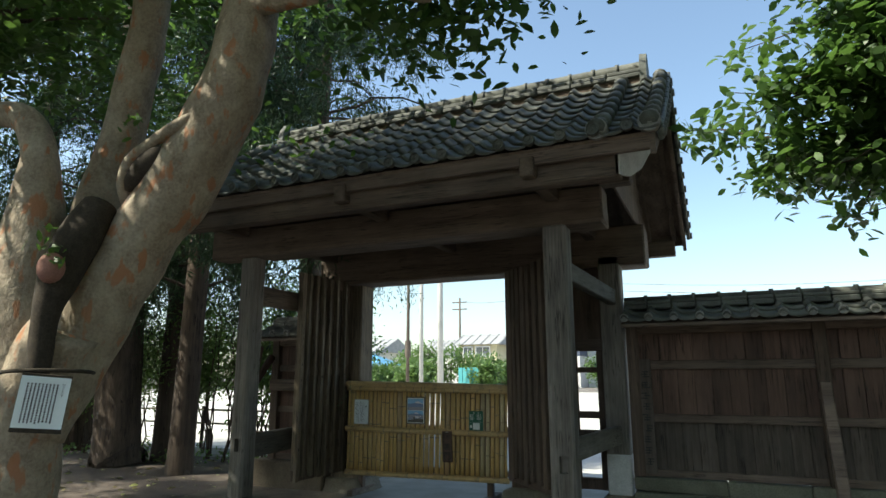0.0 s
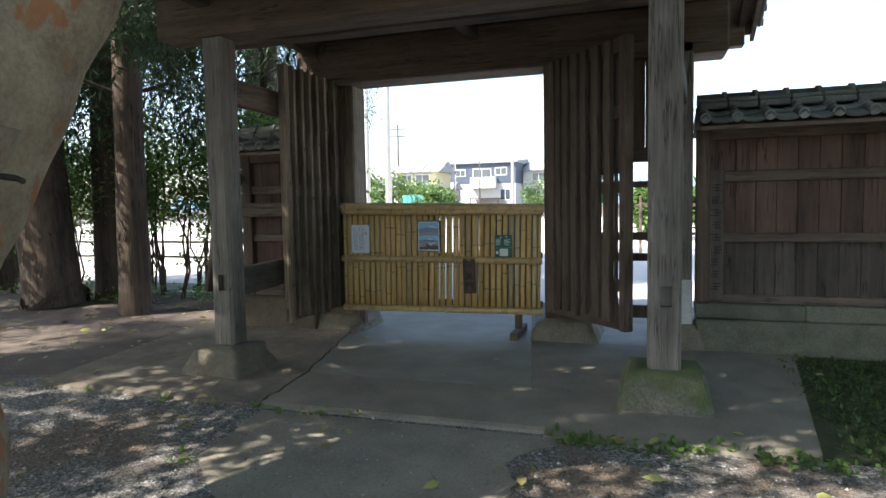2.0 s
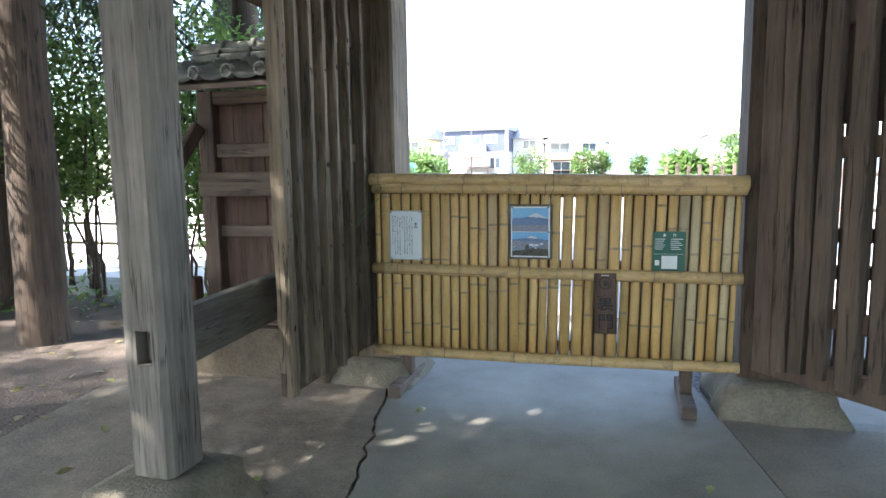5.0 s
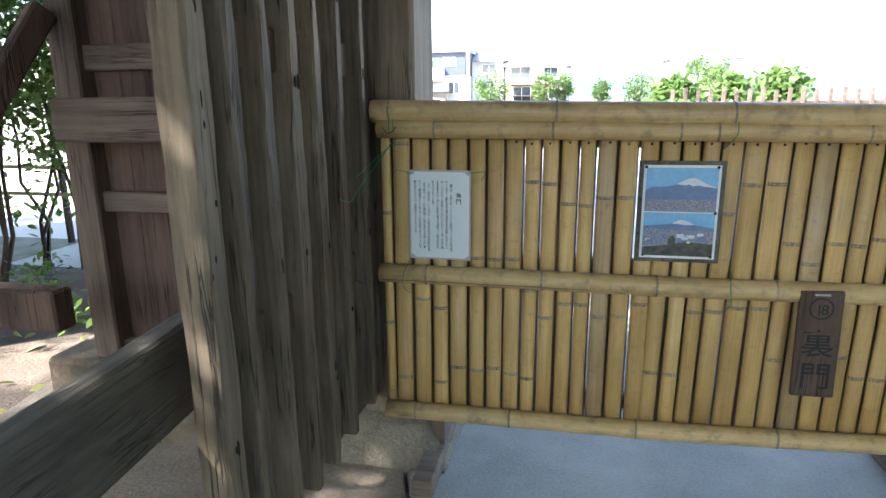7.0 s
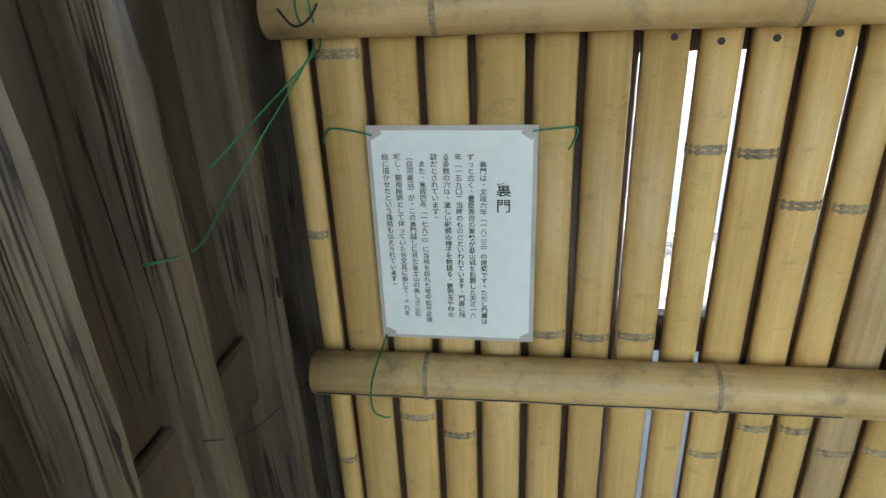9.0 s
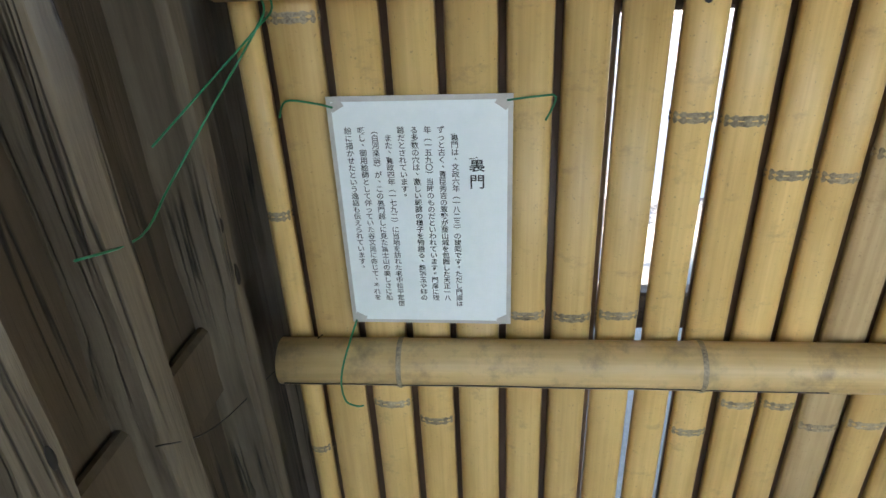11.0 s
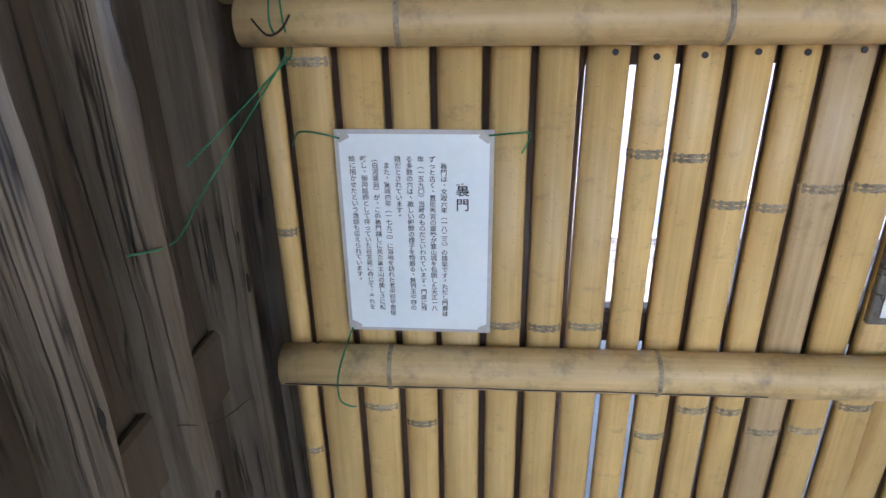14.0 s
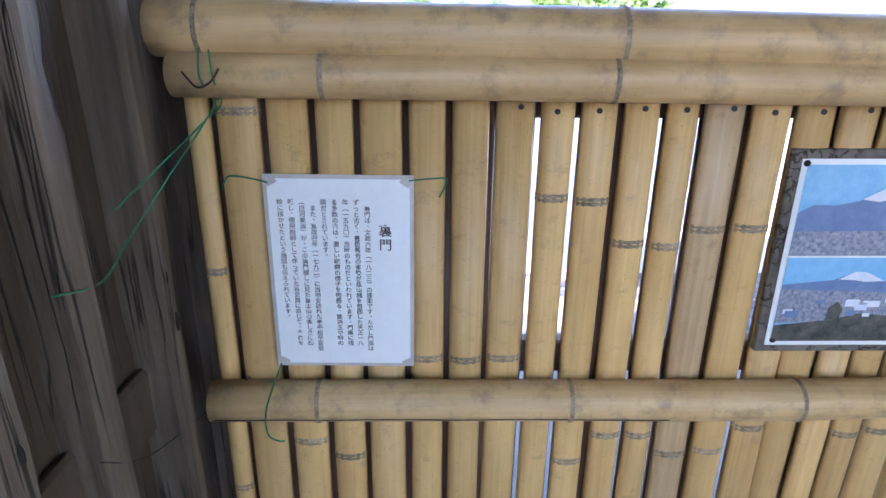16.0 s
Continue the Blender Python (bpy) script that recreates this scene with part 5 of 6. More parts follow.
for c in range(COLS):
    m = roof_matrix(RX0 + (c + 0.5) * cw - 0.087, -1, 0, 0.055)
    put("eave_disc", DISC_ME, roof, Matrix.Translation(m.translation + Vector((0, -0.05, -0.012))))
joined("rear_tiles", rear_items, TILE, roof)

# ---- trees ----
def peeling_bark():
    m, nt, b = mat_new("peeling_bark")
    p = position(nt)
    n1, n2 = noise_node(nt, scaled(nt, p, (1, 1, 0.7)), 7, 5, 0.65), noise_node(nt, p, 45, 4)
    n3, n4 = noise_node(nt, scaled(nt, p, (1, 1, 0.45)), 11, 3, 0.5), noise_node(nt, p, 2.1, 3)
    col = ramp(nt, n1, [(0.30, (0.12, 0.085, 0.055)), (0.46, (0.27, 0.21, 0.145)), (0.66, (0.43, 0.36, 0.26))])
    col = mix(nt, 0.42, col, ramp(nt, n2, [(0.3, (0.16, 0.12, 0.08)), (0.7, (0.46, 0.38, 0.28))]))
    col = mix(nt, ramp(nt, n3, [(0.575, (0, 0, 0)), (0.64, (0.85, 0.85, 0.85))]), col, (0.36, 0.145, 0.06))
    col = mix(nt, ramp(nt, n4, [(0.50, (0, 0, 0)), (0.75, (0.5, 0.5, 0.5))]), col, (0.24, 0.20, 0.14))
    nt.links.new(col, b.inputs["Base Color"])
    b.inputs["Roughness"].default_value = 0.8
    bump(nt, b, n1, 0.9, 0.035)
    return m


PEEL = peeling_bark()
HOLLOW = plain("near_black_brown", (0.02, 0.015, 0.01), (0.06, 0.045, 0.03), 0.95, 20, 0.3)
CUT = plain("pink_cut_wood", (0.22, 0.10, 0.075), (0.36, 0.18, 0.14), 0.8, 14, 0.2)


def limb(name, pts, rad, mat, parent, sides=16, bumpy=0.10, n=6, label=""):
    p, r = smooth_path(pts, rad, n)
    return part(name, tube(p, r, sides, None, bumpy), mat, parent, label, True)


def twig(a, b, r0, r1, sag, bm, n=4):
    a, b = Vector(a), Vector(b)
    pts, rad = [], []
    for k in range(n + 1):
        t = k / n
        pts.append(a.lerp(b, t) + Vector((0, 0, sag * math.sin(math.pi * t))) + Vector((rnd.uniform(-1, 1), rnd.uniform(-1, 1), rnd.uniform(-1, 1))) * (b - a).length * 0.03 * (0 < k < n))
        rad.append(r0 + (r1 - r0) * t)
    tube(pts, rad, 5, bm)
    return pts


def back(p, k):
    """A point of the leaning limb, set k times as far from the path's start."""
    return (p[0] * k, p[1] * k, 1.45 + (p[2] - 1.45) * k)


LEANS = (1.0, 1.06, 1.13, 1.18, 1.22, 1.25, 1.27, 1.27, 1.27)
big = thing("old_tree", (-3.9, 2.6, 0), "old forked tree with tan peeling bark and orange patches", "tree")
limb("trunk", [(-4.12, 2.64, -0.1), (-4.10, 2.62, 0.35), (-4.08, 2.61, 0.9), (-3.98, 2.6, 1.35), (-3.80, 2.62, 1.75)], [0.27, 0.24, 0.235, 0.25, 0.22], PEEL, big, 20, 0.10)
limb("limb", [back(p, k) for p, k in zip([(-3.98, 2.62, 1.10), (-3.66, 2.60, 1.62), (-3.32, 2.60, 2.12), (-2.98, 2.60, 2.50), (-2.66, 2.58, 2.86), (-2.44, 2.56, 3.30), (-2.36, 2.55, 3.75), (-2.30, 2.5, 4.5), (-2.1, 2.3, 5.6)], LEANS)], [0.20, 0.228, 0.236, 0.238, 0.23, 0.218, 0.20, 0.17, 0.10], PEEL, big, 20, 0.10)
limb("limb", [(-4.06, 2.60, 1.10), (-4.14, 2.58, 1.7), (-4.23, 2.58, 2.25), (-4.22, 2.58, 2.65), (-4.20, 2.56, 2.95), (-4.35, 2.5, 3.24), (-4.75, 2.4, 3.35), (-5.6, 2.2, 3.9)], [0.20, 0.215, 0.21, 0.17, 0.115, 0.10, 0.09, 0.05], PEEL, big, 18, 0.10)
limb("limb", [(-4.14, 2.70, 1.05), (-4.28, 2.90, 1.7), (-4.34, 3.10, 2.3), (-4.30, 3.18, 2.95), (-4.15, 3.2, 3.78), (-4.0, 3.15, 4.5), (-3.9, 2.9, 5.8)], [0.17, 0.20, 0.20, 0.18, 0.15, 0.135, 0.07], PEEL, big, 16, 0.10)
limb("branch", [back(p, 1.27) for p in [(-2.36, 2.5, 3.58), (-2.05, 2.42, 3.48), (-1.75, 2.4, 3.44), (-1.45, 2.38, 3.42), (-1.16, 2.4, 3.27), (-1.12, 2.4, 3.45), (-1.08, 2.4, 3.75), (-0.9, 2.4, 4.4)]], [0.10, 0.07, 0.062, 0.06, 0.062, 0.05, 0.045, 0.03], PEEL, big, 12, 0.10)
# dark tube for the shaded gap between the limbs, the hollow and the sawn stub
limb("gap_shade", [(-3.70, 2.42, 1.25), (-3.72, 2.42, 1.6), (-3.74, 2.45, 1.95), (-3.78, 2.6, 2.3), (-3.8, 2.75, 2.6)], [0.045, 0.075, 0.10, 0.14, 0.12], HOLLOW, big, 12, 0.2)
lip, lr = smooth_path([back(p, 1.195) for p in [(-3.20, 2.52, 2.44), (-3.19, 2.45, 2.58), (-3.10, 2.41, 2.71), (-2.95, 2.40, 2.78), (-2.80, 2.42, 2.86), (-2.70, 2.48, 2.95)]], [0.05, 0.05, 0.046, 0.042, 0.042, 0.035], 5)
part("hollow_lip", tube(lip, lr, 10, None, 0.1), PEEL, big, "", True)
# dark ellipsoid for the hollow: the shade inside it is its colour
hb = bmesh.new()
bmesh.ops.create_uvsphere(hb, u_segments=14, v_segments=8, radius=1)
bmesh.ops.transform(hb, matrix=Matrix.Translation(back((-3.0, 2.43, 2.645), 1.19)) @ Matrix.Rotation(radians(-40), 4, "Y") @ Matrix.Diagonal((0.215, 0.085, 0.095, 1)), verts=hb.verts)
part("hollow", hb, HOLLOW, big, "hollow with its inner shade put into a dark colour", True)
sb = bmesh.new()
bmesh.ops.create_uvsphere(sb, u_segments=14, v_segments=8, radius=1)
bmesh.ops.transform(sb, matrix=Matrix.Translation((-3.66, 2.38, 2.10)) @ Matrix.Diagonal((0.085, 0.075, 0.095, 1)), verts=sb.verts)
part("sawn_stub", sb, CUT, big, "pinkish sawn stub", True)
for k, p in enumerate([(-3.58, 2.34, 2.18), (-3.70, 2.34, 2.24), back((-3.05, 2.36, 2.95), 1.19)]):
    put("shoot", leaf_mesh("shoot", [p], 14, (0.04, 0.03, 0.06), 0.075, LEAF_BROAD, 5 + k, 0.9), big, kind="stuff")

g = np.random.default_rng(3)
cent = []
tb = bmesh.new()
for tip, root in ((back((-0.9, 2.4, 4.4), 1.27), None), (back((-2.1, 2.3, 5.6), 1.27), None), ((-3.9, 2.9, 5.8), None), ((-5.6, 2.2, 3.9), None)):
    for k in range(9):
        a = g.uniform(0, 6.28)
        q = Vector(tip) + Vector((math.cos(a), math.sin(a), g.uniform(0.2, 1.0))) * g.uniform(0.8, 2.3)
        for p in twig(tip, q, 0.03, 0.008, 0.12, tb)[1:]:
            near = [tuple(p)] + [tuple(p + Vector(g.normal(0, 0.32, 3))) for _ in range(2)]
            if tip[0] > -5 or k < 7:
                cent += near
for p in ((-0.95, 2.35, 3.62), (-0.85, 2.4, 3.85), (-1.15, 2.3, 3.95), (-0.6, 2.4, 4.0), (-4.9, 2.5, 3.85), (-4.4, 2.4, 4.3), (-1.6, 2.3, 4.1), (-0.55, 2.6, 3.75)):
    cent.append(back(p, 1.27) if p[0] > -2 else p)
for k in range(26):
    cent.append((g.uniform(-2.1, -1.0), 3.4 + g.normal(0, 0.2), g.uniform(3.85, 4.7)))
part("branchwork", tb, BARK, big)
# the crown over the forecourt, unseen above the view, spread to shade the gate
for k in range(1000):
    a, r = g.uniform(0, 6.28), 5.6 * math.sqrt(g.uniform(0, 1))
    p = (-5.0 + r * math.cos(a), 1.1 + r * 0.8 * math.sin(a), 6.6 + g.normal(0, 0.8) - 0.03 * r * r)
    # thinned here so that sun patches reach the ground before the slab
    if -7.8 < p[0] < -5.2 and -0.3 < p[1] < 1.1 and noise.noise(Vector((p[0] * 2.3, p[1] * 2.3, 1.1))) > -0.12:
        continue
    if noise.noise(Vector((p[0] * 0.75, p[1] * 0.75, 3.3))) < (0.08 if p[1] < 0.9 else 0.20 if p[0] < -8.9 else 0.30):
        cent.append(p)
# extra unseen clumps, added to keep sun off slab, fence and west wall
for k in range(110):
    cent.append((g.uniform(-8.5, -6.2), g.uniform(1.3, 2.9), 6.5 + g.normal(0, 0.4)))
for k in range(45):
    cent.append((-7.3 + g.normal(0, 0.35), 3.8 + g.normal(0, 0.3), 6.5 + g.normal(0, 0.25)))
for k in range(70):
    cent.append((-8.9 + g.normal(0, 0.6), 4.3 + g.normal(0, 0.5), 6.4 + g.normal(0, 0.3)))
put("crown", leaf_mesh("crown", cent, 62, (0.30, 0.30, 0.22), 0.125, LEAF_BROAD, 9, 0.5), big)

# notice tied to the trunk
tn = thing("tree_notice", (-3.55, 2.36, 1.2), "white paper notice on a dark board tied to the tree", "notice")
face = Vector((0.80, -0.60, 0.05)).normalized()
xx = Vector((0, 0, 1)).cross(face).normalized()
yy = face.cross(xx)
c = Vector((-3.535, 2.345, 1.315))
tm = Matrix(((xx.x, yy.x, face.x, c.x), (xx.y, yy.y, face.y, c.y), (xx.z, yy.z, face.z, c.z), (0, 0, 0, 1))) @ Matrix.Rotation(radians(-5), 4, "Z") @ Matrix.Diagonal((0.86, 0.9, 1, 1))
put("board", done(box(-0.145, 0.145, -0.185, 0.175, -0.02, 0, 0.004), "board", HOLLOW), tn, tm)
put("sheet", done(card(0.285, 0.315, 0.001, None), "sheet", PAPER), tn, tm @ Matrix.Translation((0, 0, 0.003)))
glyphs([(ch, 0.105, 0.115 - k * 0.0165, 1.0) for k, ch in enumerate("びらんじゅ")], 0.017, INK, tm @ Matrix.Translation((0, 0, 0.0045)), "title", tn)
bm = bmesh.new()
for k in range(9):
    x = 0.07 - k * 0.021
    z = 0.115
    while z > -0.12:
        L = rnd.uniform(0.008, 0.014)
        box(x - 0.005, x + 0.005, z - L, z, 0.0038, 0.0045, 0, bm)
        z -= L + 0.004
    box(x - 0.0009, x + 0.0009, z, 0.115, 0.0038, 0.0045, 0, bm) if k % 3 == 0 else None
put("writing", done(bm, "writing", INK), tn, tm)
put("cord", done(tube([tuple(c + xx * (0.16 * math.cos(t) * 1.5) + face * (-0.28 + 0.25 * math.sin(t)) + Vector((0, 0, 0.18))) for t in [math.pi * k / 8 for k in range(9)]], [0.012] * 9, 6), "cord", HOLLOW, True), tn)


def cedar(at, r, height, lean, seed, bare, spread, boughs, leaves=64):
    x, y = at
    t = thing("cedar_tree", (x, y, 0), "tall cedar with shaggy reddish-brown bark and dark drooping sprays", "tree", "cedars beside the gate")
    pts = [(x, y, -0.1), (x + lean[0] * 0.06, y, 0.25), (x + lean[0] * 0.3, y + lean[1] * 0.3, height * 0.3), (x + lean[0] * 0.65, y + lean[1] * 0.65, height * 0.65), (x + lean[0], y + lean[1], height)]
    p, rr = smooth_path(pts, [r * 1.45, r * 1.08, r * 0.95, r * 0.65, r * 0.12], 8)
    bm = bmesh.new()
    tube(p, rr, 24, bm)
    for v in bm.verts:
        a = math.atan2(v.co.y - y, v.co.x - x)
        d = Vector((math.cos(a), math.sin(a), 0))
        v.co += d * r * (0.07 * noise.noise(Vector((a * 5, v.co.z * 0.6, seed))) + 0.05 * noise.noise(Vector((a * 14, v.co.z * 0.9, seed))))
    part("trunk", bm, BARK, t, "", True)
    gg = np.random.default_rng(seed)
    bb = bmesh.new()
    cs = []
    for k in range(boughs):
        h = bare + (height - bare) * (k + gg.uniform(0, 0.8)) / boughs
        f = h / height
        base = Vector((x + lean[0] * f, y + lean[1] * f, h))
        a = gg.uniform(0, 6.28)
        L = spread * (1.1 - 0.75 * (h - bare) / (height - bare)) * gg.uniform(0.6, 1.15)
        tip = base + Vector((math.cos(a) * L, math.sin(a) * L, -0.25 * L + gg.normal(0, 0.15)))
        if tip.x > -6.3 and tip.y > 8 and tip.z < 5.3:
            continue
        pp = twig(base, tip, 0.035, 0.008, 0.18 * L, bb, 6)
        for q in pp[2:]:
            for _ in range(3):
                o = Vector(gg.normal(0, 0.20, 3))
                o.z = -abs(gg.normal(0.12, 0.22))
                cs.append(tuple(q + o))
    part("branchwork", bb, BARK, t)
    put("crown", leaf_mesh("crown", cs, leaves, (0.16, 0.16, 0.2), 0.15, LEAF_CEDAR, seed, 0.5, 0.7, 0.2), t)
    return t


cedar((-7.95, 7.60), 0.185, 11, (0.0, 0.2), 21, 2.7, 1.9, 34)
cedar((-9.75, 7.95), 0.36, 13, (-1.6, 0.3), 22, 3.6, 2.5, 30, 40)
cedar((-9.55, 8.75), 0.21, 12, (0.1, 0.1), 23, 3.3, 2.2, 26, 44)
cedar((-7.46, 10.1), 0.155, 13, (0.25, 0.1), 24, 3.6, 3.9, 60)
cedar((-12.6, 9.2), 0.24, 12, (0.2, 0), 25, 3.0, 2.5, 26, 40)
cedar((-9.6, 12.8), 0.20, 14, (0.3, 0), 26, 4.0, 2.6, 32, 44)
cedar((-13.2, 5.2), 0.26, 12, (0.1, 0), 27, 2.6, 2.6, 34)
cedar((-11.6, 10.9), 0.2, 12, (0.1, 0), 28, 3.4, 2.6, 30, 40)
# out of view, added to shade the ground left of the gate
cedar((-13.2, 0.3), 0.3, 12, (0.1, 0), 29, 3.0, 3.0, 46)
cedar((-13.0, 8.0), 0.24, 13, (0.2, 0), 30, 3.0, 2.8, 32, 44)

# the wood that closes the forecourt behind the path, unseen, added to block skylight
def shade_tree(x, y, r, h, seed):
    t = thing("unseen_tree", (x, y, 0), "large unseen leafy tree added to shade the gravel forecourt", "tree", "trees round the forecourt")
    limb("trunk", [(x, y, -0.1), (x, y, h * 0.3), (x + 0.2, y, h * 0.6), (x, y + 0.2, h * 0.9)], [0.32, 0.24, 0.18, 0.06], BARK, t, 12)
    gg = np.random.default_rng(seed)
    cs = []
    for _ in range(230):
        d = gg.normal(0, 1, 3)
        d *= gg.uniform(0.45, 1.0) / np.linalg.norm(d)
        cs.append((x + d[0] * r, y + d[1] * r, h * 0.64 + d[2] * h * 0.38))
    put("crown", leaf_mesh("crown", cs, 46, (r * 0.13, r * 0.13, r * 0.12), 0.30, LEAF_BROAD, seed, 0.6), t)


for k, (x, y, r, h) in enumerate(((5.6, 3.6, 3.0, 8.5), (4.6, -1.2, 3.4, 9.5), (8.5, 6.0, 3.0, 9), (0.6, -8.4, 2.0, 4.2), (-4.4, -8.8, 1.8, 3.8), (-9.8, -3.6, 2.6, 9.0), (8.5, -8, 3, 7), (-1.8, -13, 2.4, 4.6), (-9.5, -11, 2.4, 5.0), (-13.5, -3, 3.8, 11))):
    shade_tree(x, y, r, h, 500 + k)

# shrubs: thin stems with leaves above, daylight between them
for k in range(26):
    x, y = -12.6 + 6.6 * (k + rnd.uniform(-0.3, 0.3)) / 25, rnd.uniform(8.7, 10.0)
    if -7.6 < x < -7.2 and y > 9.8:
        continue
    t = thing("shrub", (x, y, 0), "slender green shrub with thin bare stems", "shrub", "shrubs beside the gate")
    cs = []
    h = rnd.uniform(2.2, 3.1)
    for q in range(3):
        bm = bmesh.new()
        tip = (x + rnd.uniform(-0.35, 0.35), y + rnd.uniform(-0.3, 0.3), h * rnd.uniform(0.8, 1.05))
        pp = twig((x + rnd.uniform(-0.05, 0.05), y, -0.03), tip, 0.020, 0.007, 0.0, bm, 6)
        part("stem", bm, BARK, t)
        for w in pp[2:]:
            n = 1 if w.z < 1.2 else 5
            for _ in range(n):
                if w.z > 1.1 or rnd.random() < 0.55:
                    cs.append(tuple(w + Vector((rnd.gauss(0, 0.22), rnd.gauss(0, 0.22), rnd.gauss(0, 0.15)))))
    put("foliage", leaf_mesh("foliage", cs, 30, (0.12, 0.12, 0.10), 0.085, LEAF_SHRUB, 100 + k, 0.6), t)
for k in range(16):
    x, y = -12 + 6.2 * k / 15 + rnd.uniform(-0.2, 0.2), rnd.uniform(8.3, 9.3)
    t = thing("low_plant", (x, y, 0), "low green leafy plant on bare soil", "plant", "low plants under the shrubs")
    put("leaves", leaf_mesh("leaves", [(x + rnd.gauss(0, 0.1), y + rnd.gauss(0, 0.1), 0.06 + rnd.uniform(0, 0.1)) for _ in range(4)], 16, (0.07, 0.07, 0.05), 0.08, LEAF_SHRUB, 200 + k, 0.6), t)

rail = thing("bamboo_rail_fence", (-10.5, 10.5, 0), "low rail fence of grey poles beside the lot", "fence")
for z in (0.48, 0.76):
    part("rail", tube([(-16, 10.45, z), (-11, 10.47, z + 0.02), (-6.2, 10.45, z)], [0.022] * 3, 8), BAMBOO_GREY, rail, "", True)
for k in range(8):
    part("post", tube([(-15.6 + k * 1.3, 10.48, -0.03), (-15.6 + k * 1.3, 10.48, 0.85)], [0.035, 0.033], 8), BARK, rail, "", True)

# broadleaf tree reaching over the wall
rt = thing("broadleaf_tree", (5.2, 8.6, 0), "broadleaf tree with glossy green leaves reaching over the wall", "tree")
limb("trunk", [(5.2, 8.6, -0.1), (5.1, 8.5, 2.0), (4.8, 8.3, 4.0), (4.4, 8.0, 6.0)], [0.22, 0.18, 0.15, 0.09], BARK, rt, 12)
tb = bmesh.new()
cs = []
gg = np.random.default_rng(77)
heads = [((4.8, 8.3, 4.0), (2.2, 7.4, 4.0)), ((4.6, 8.1, 4.9), (1.9, 7.2, 4.6)), ((4.4, 8.0, 5.6), (2.2, 7.1, 5.4)), ((4.9, 8.4, 3.6), (2.4, 7.6, 3.5)), ((4.8, 8.3, 4.2), (1.7, 7.5, 3.75))]
for a, b in heads:
    twig(a, b, 0.06, 0.03, 0.15, tb, 6)
    for k in range(30):
        f = gg.uniform(0.30, 1.0)
        s = Vector(a).lerp(Vector(b), f)
        tip = s + Vector((gg.uniform(-2.1, 0.5), gg.uniform(-0.7, 0.6), gg.uniform(-0.9, 0.8)))
        tip.z = max(tip.z, 3.2 + 0.72 * max(0, 1.45 - tip.x))
        for q in twig(s, tip, 0.016, 0.005, 0.06, tb, 5)[1:]:
            for _ in range(2):
                cs.append(tuple(q + Vector(gg.normal(0, 0.10, 3))))
part("branchwork", tb, BARK, rt)
put("crown", leaf_mesh("crown", cs, 16, (0.11, 0.11, 0.10), 0.17, LEAF_BROAD, 78, 0.55, 0.25, 0.48), rt)

# ---- litter on the ground ----
pts = [(rnd.uniform(-7.5, 0.8), rnd.uniform(2.6, 7.0), 0.006) for _ in range(170)]
pts = [p for p in pts if not (p[1] > 4.9 and -4.6 < p[0] < -0.5) or rnd.random() < 0.12]
pts += [(rnd.uniform(-12, -5.8), rnd.uniform(5.0, 9.0), -0.01) for _ in range(220)]
put("fallen_leaves", leaf_mesh("fallen_leaves", pts, 1, (0.03, 0.03, 0.001), 0.10, LEAF_FALLEN, 31, 0.08), None, None, "scattered yellow-green and brown fallen leaves", "leaves", "", "stuff")
gg = np.random.default_rng(5)
n = 9000
P = np.stack([gg.uniform(-7, 1.0, n), gg.uniform(2.2, 4.68, n), np.full(n, -0.028)], 1)
S = gg.uniform(0.004, 0.013, n)[:, None]
o = np.array([[1, 0, 0], [0, 1, 0], [-1, 0, 0], [0, -1, 0], [0, 0, 0.8]])
V = (P[:, None, :] + o[None] * S[:, None, :] * gg.uniform(0.6, 1.3, (n, 5, 1))).reshape(-1, 3)
F = np.concatenate([np.arange(n)[:, None] * 5 + np.array([[a, (a + 1) % 4, 4]]) for a in range(4)], 0)
me = bpy.data.meshes.new("gravel")
me.from_pydata(V.tolist(), [], F.tolist())


def pebble_material():
    m, nt, b = mat_new("pebbles")
    q = nt.nodes.new("ShaderNodeNewGeometry")
    nt.links.new(ramp(nt, q.outputs["Random Per Island"], [(0, (0.07, 0.068, 0.065)), (0.7, (0.19, 0.185, 0.18)), (1, (0.42, 0.41, 0.39))]), b.inputs["Base Color"])
    b.inputs["Roughness"].default_value = 0.9
    return m


me.materials.append(pebble_material())
put("gravel", me, None, None, "loose grey gravel", "gravel", "", "stuff")
# moss and weeds
MOSS_SOIL = plain("mossy_soil", (0.022, 0.03, 0.012), (0.085, 0.095, 0.042), 0.95, 3.2, 0.7, 0, 0, 70, 0.015)
bm = bmesh.new()
rim = [(-0.18, 7.02), (-0.42, 5.3), (-0.52, 4.62), (0.4, 4.7), (1.6, 4.55), (3.0, 4.75), (6.2, 4.7), (6.2, 7.02)]
bm.faces.new([bm.verts.new((x, y, -0.019)) for x, y in rim])
put("ground_moss", done(bm, "ground_moss", MOSS_SOIL), None, None, "dark mossy soil strip along the wall", "ground", "", "structure")
cs = [(rnd.uniform(-0.3, 4.5), rnd.uniform(4.75, 6.98), -0.01) for _ in range(1500)]
put("moss_patch", leaf_mesh("moss_patch", cs, 16, (0.06, 0.06, 0.002), 0.035, MOSS_LEAF, 41, 0.9), None, None, "dark green moss and weeds along the wall", "moss", "", "stuff")
cs = [(rnd.uniform(-1.95, 0.4), 4.58 + rnd.gauss(0, 0.035), -0.01) for _ in range(44)] + [(rnd.uniform(-5.6, -3.2), 4.60 + rnd.gauss(0, 0.04), -0.01) for _ in range(8)] + [(-3.85, 3.75, -0.02), (-3.9, 3.7, -0.02)]
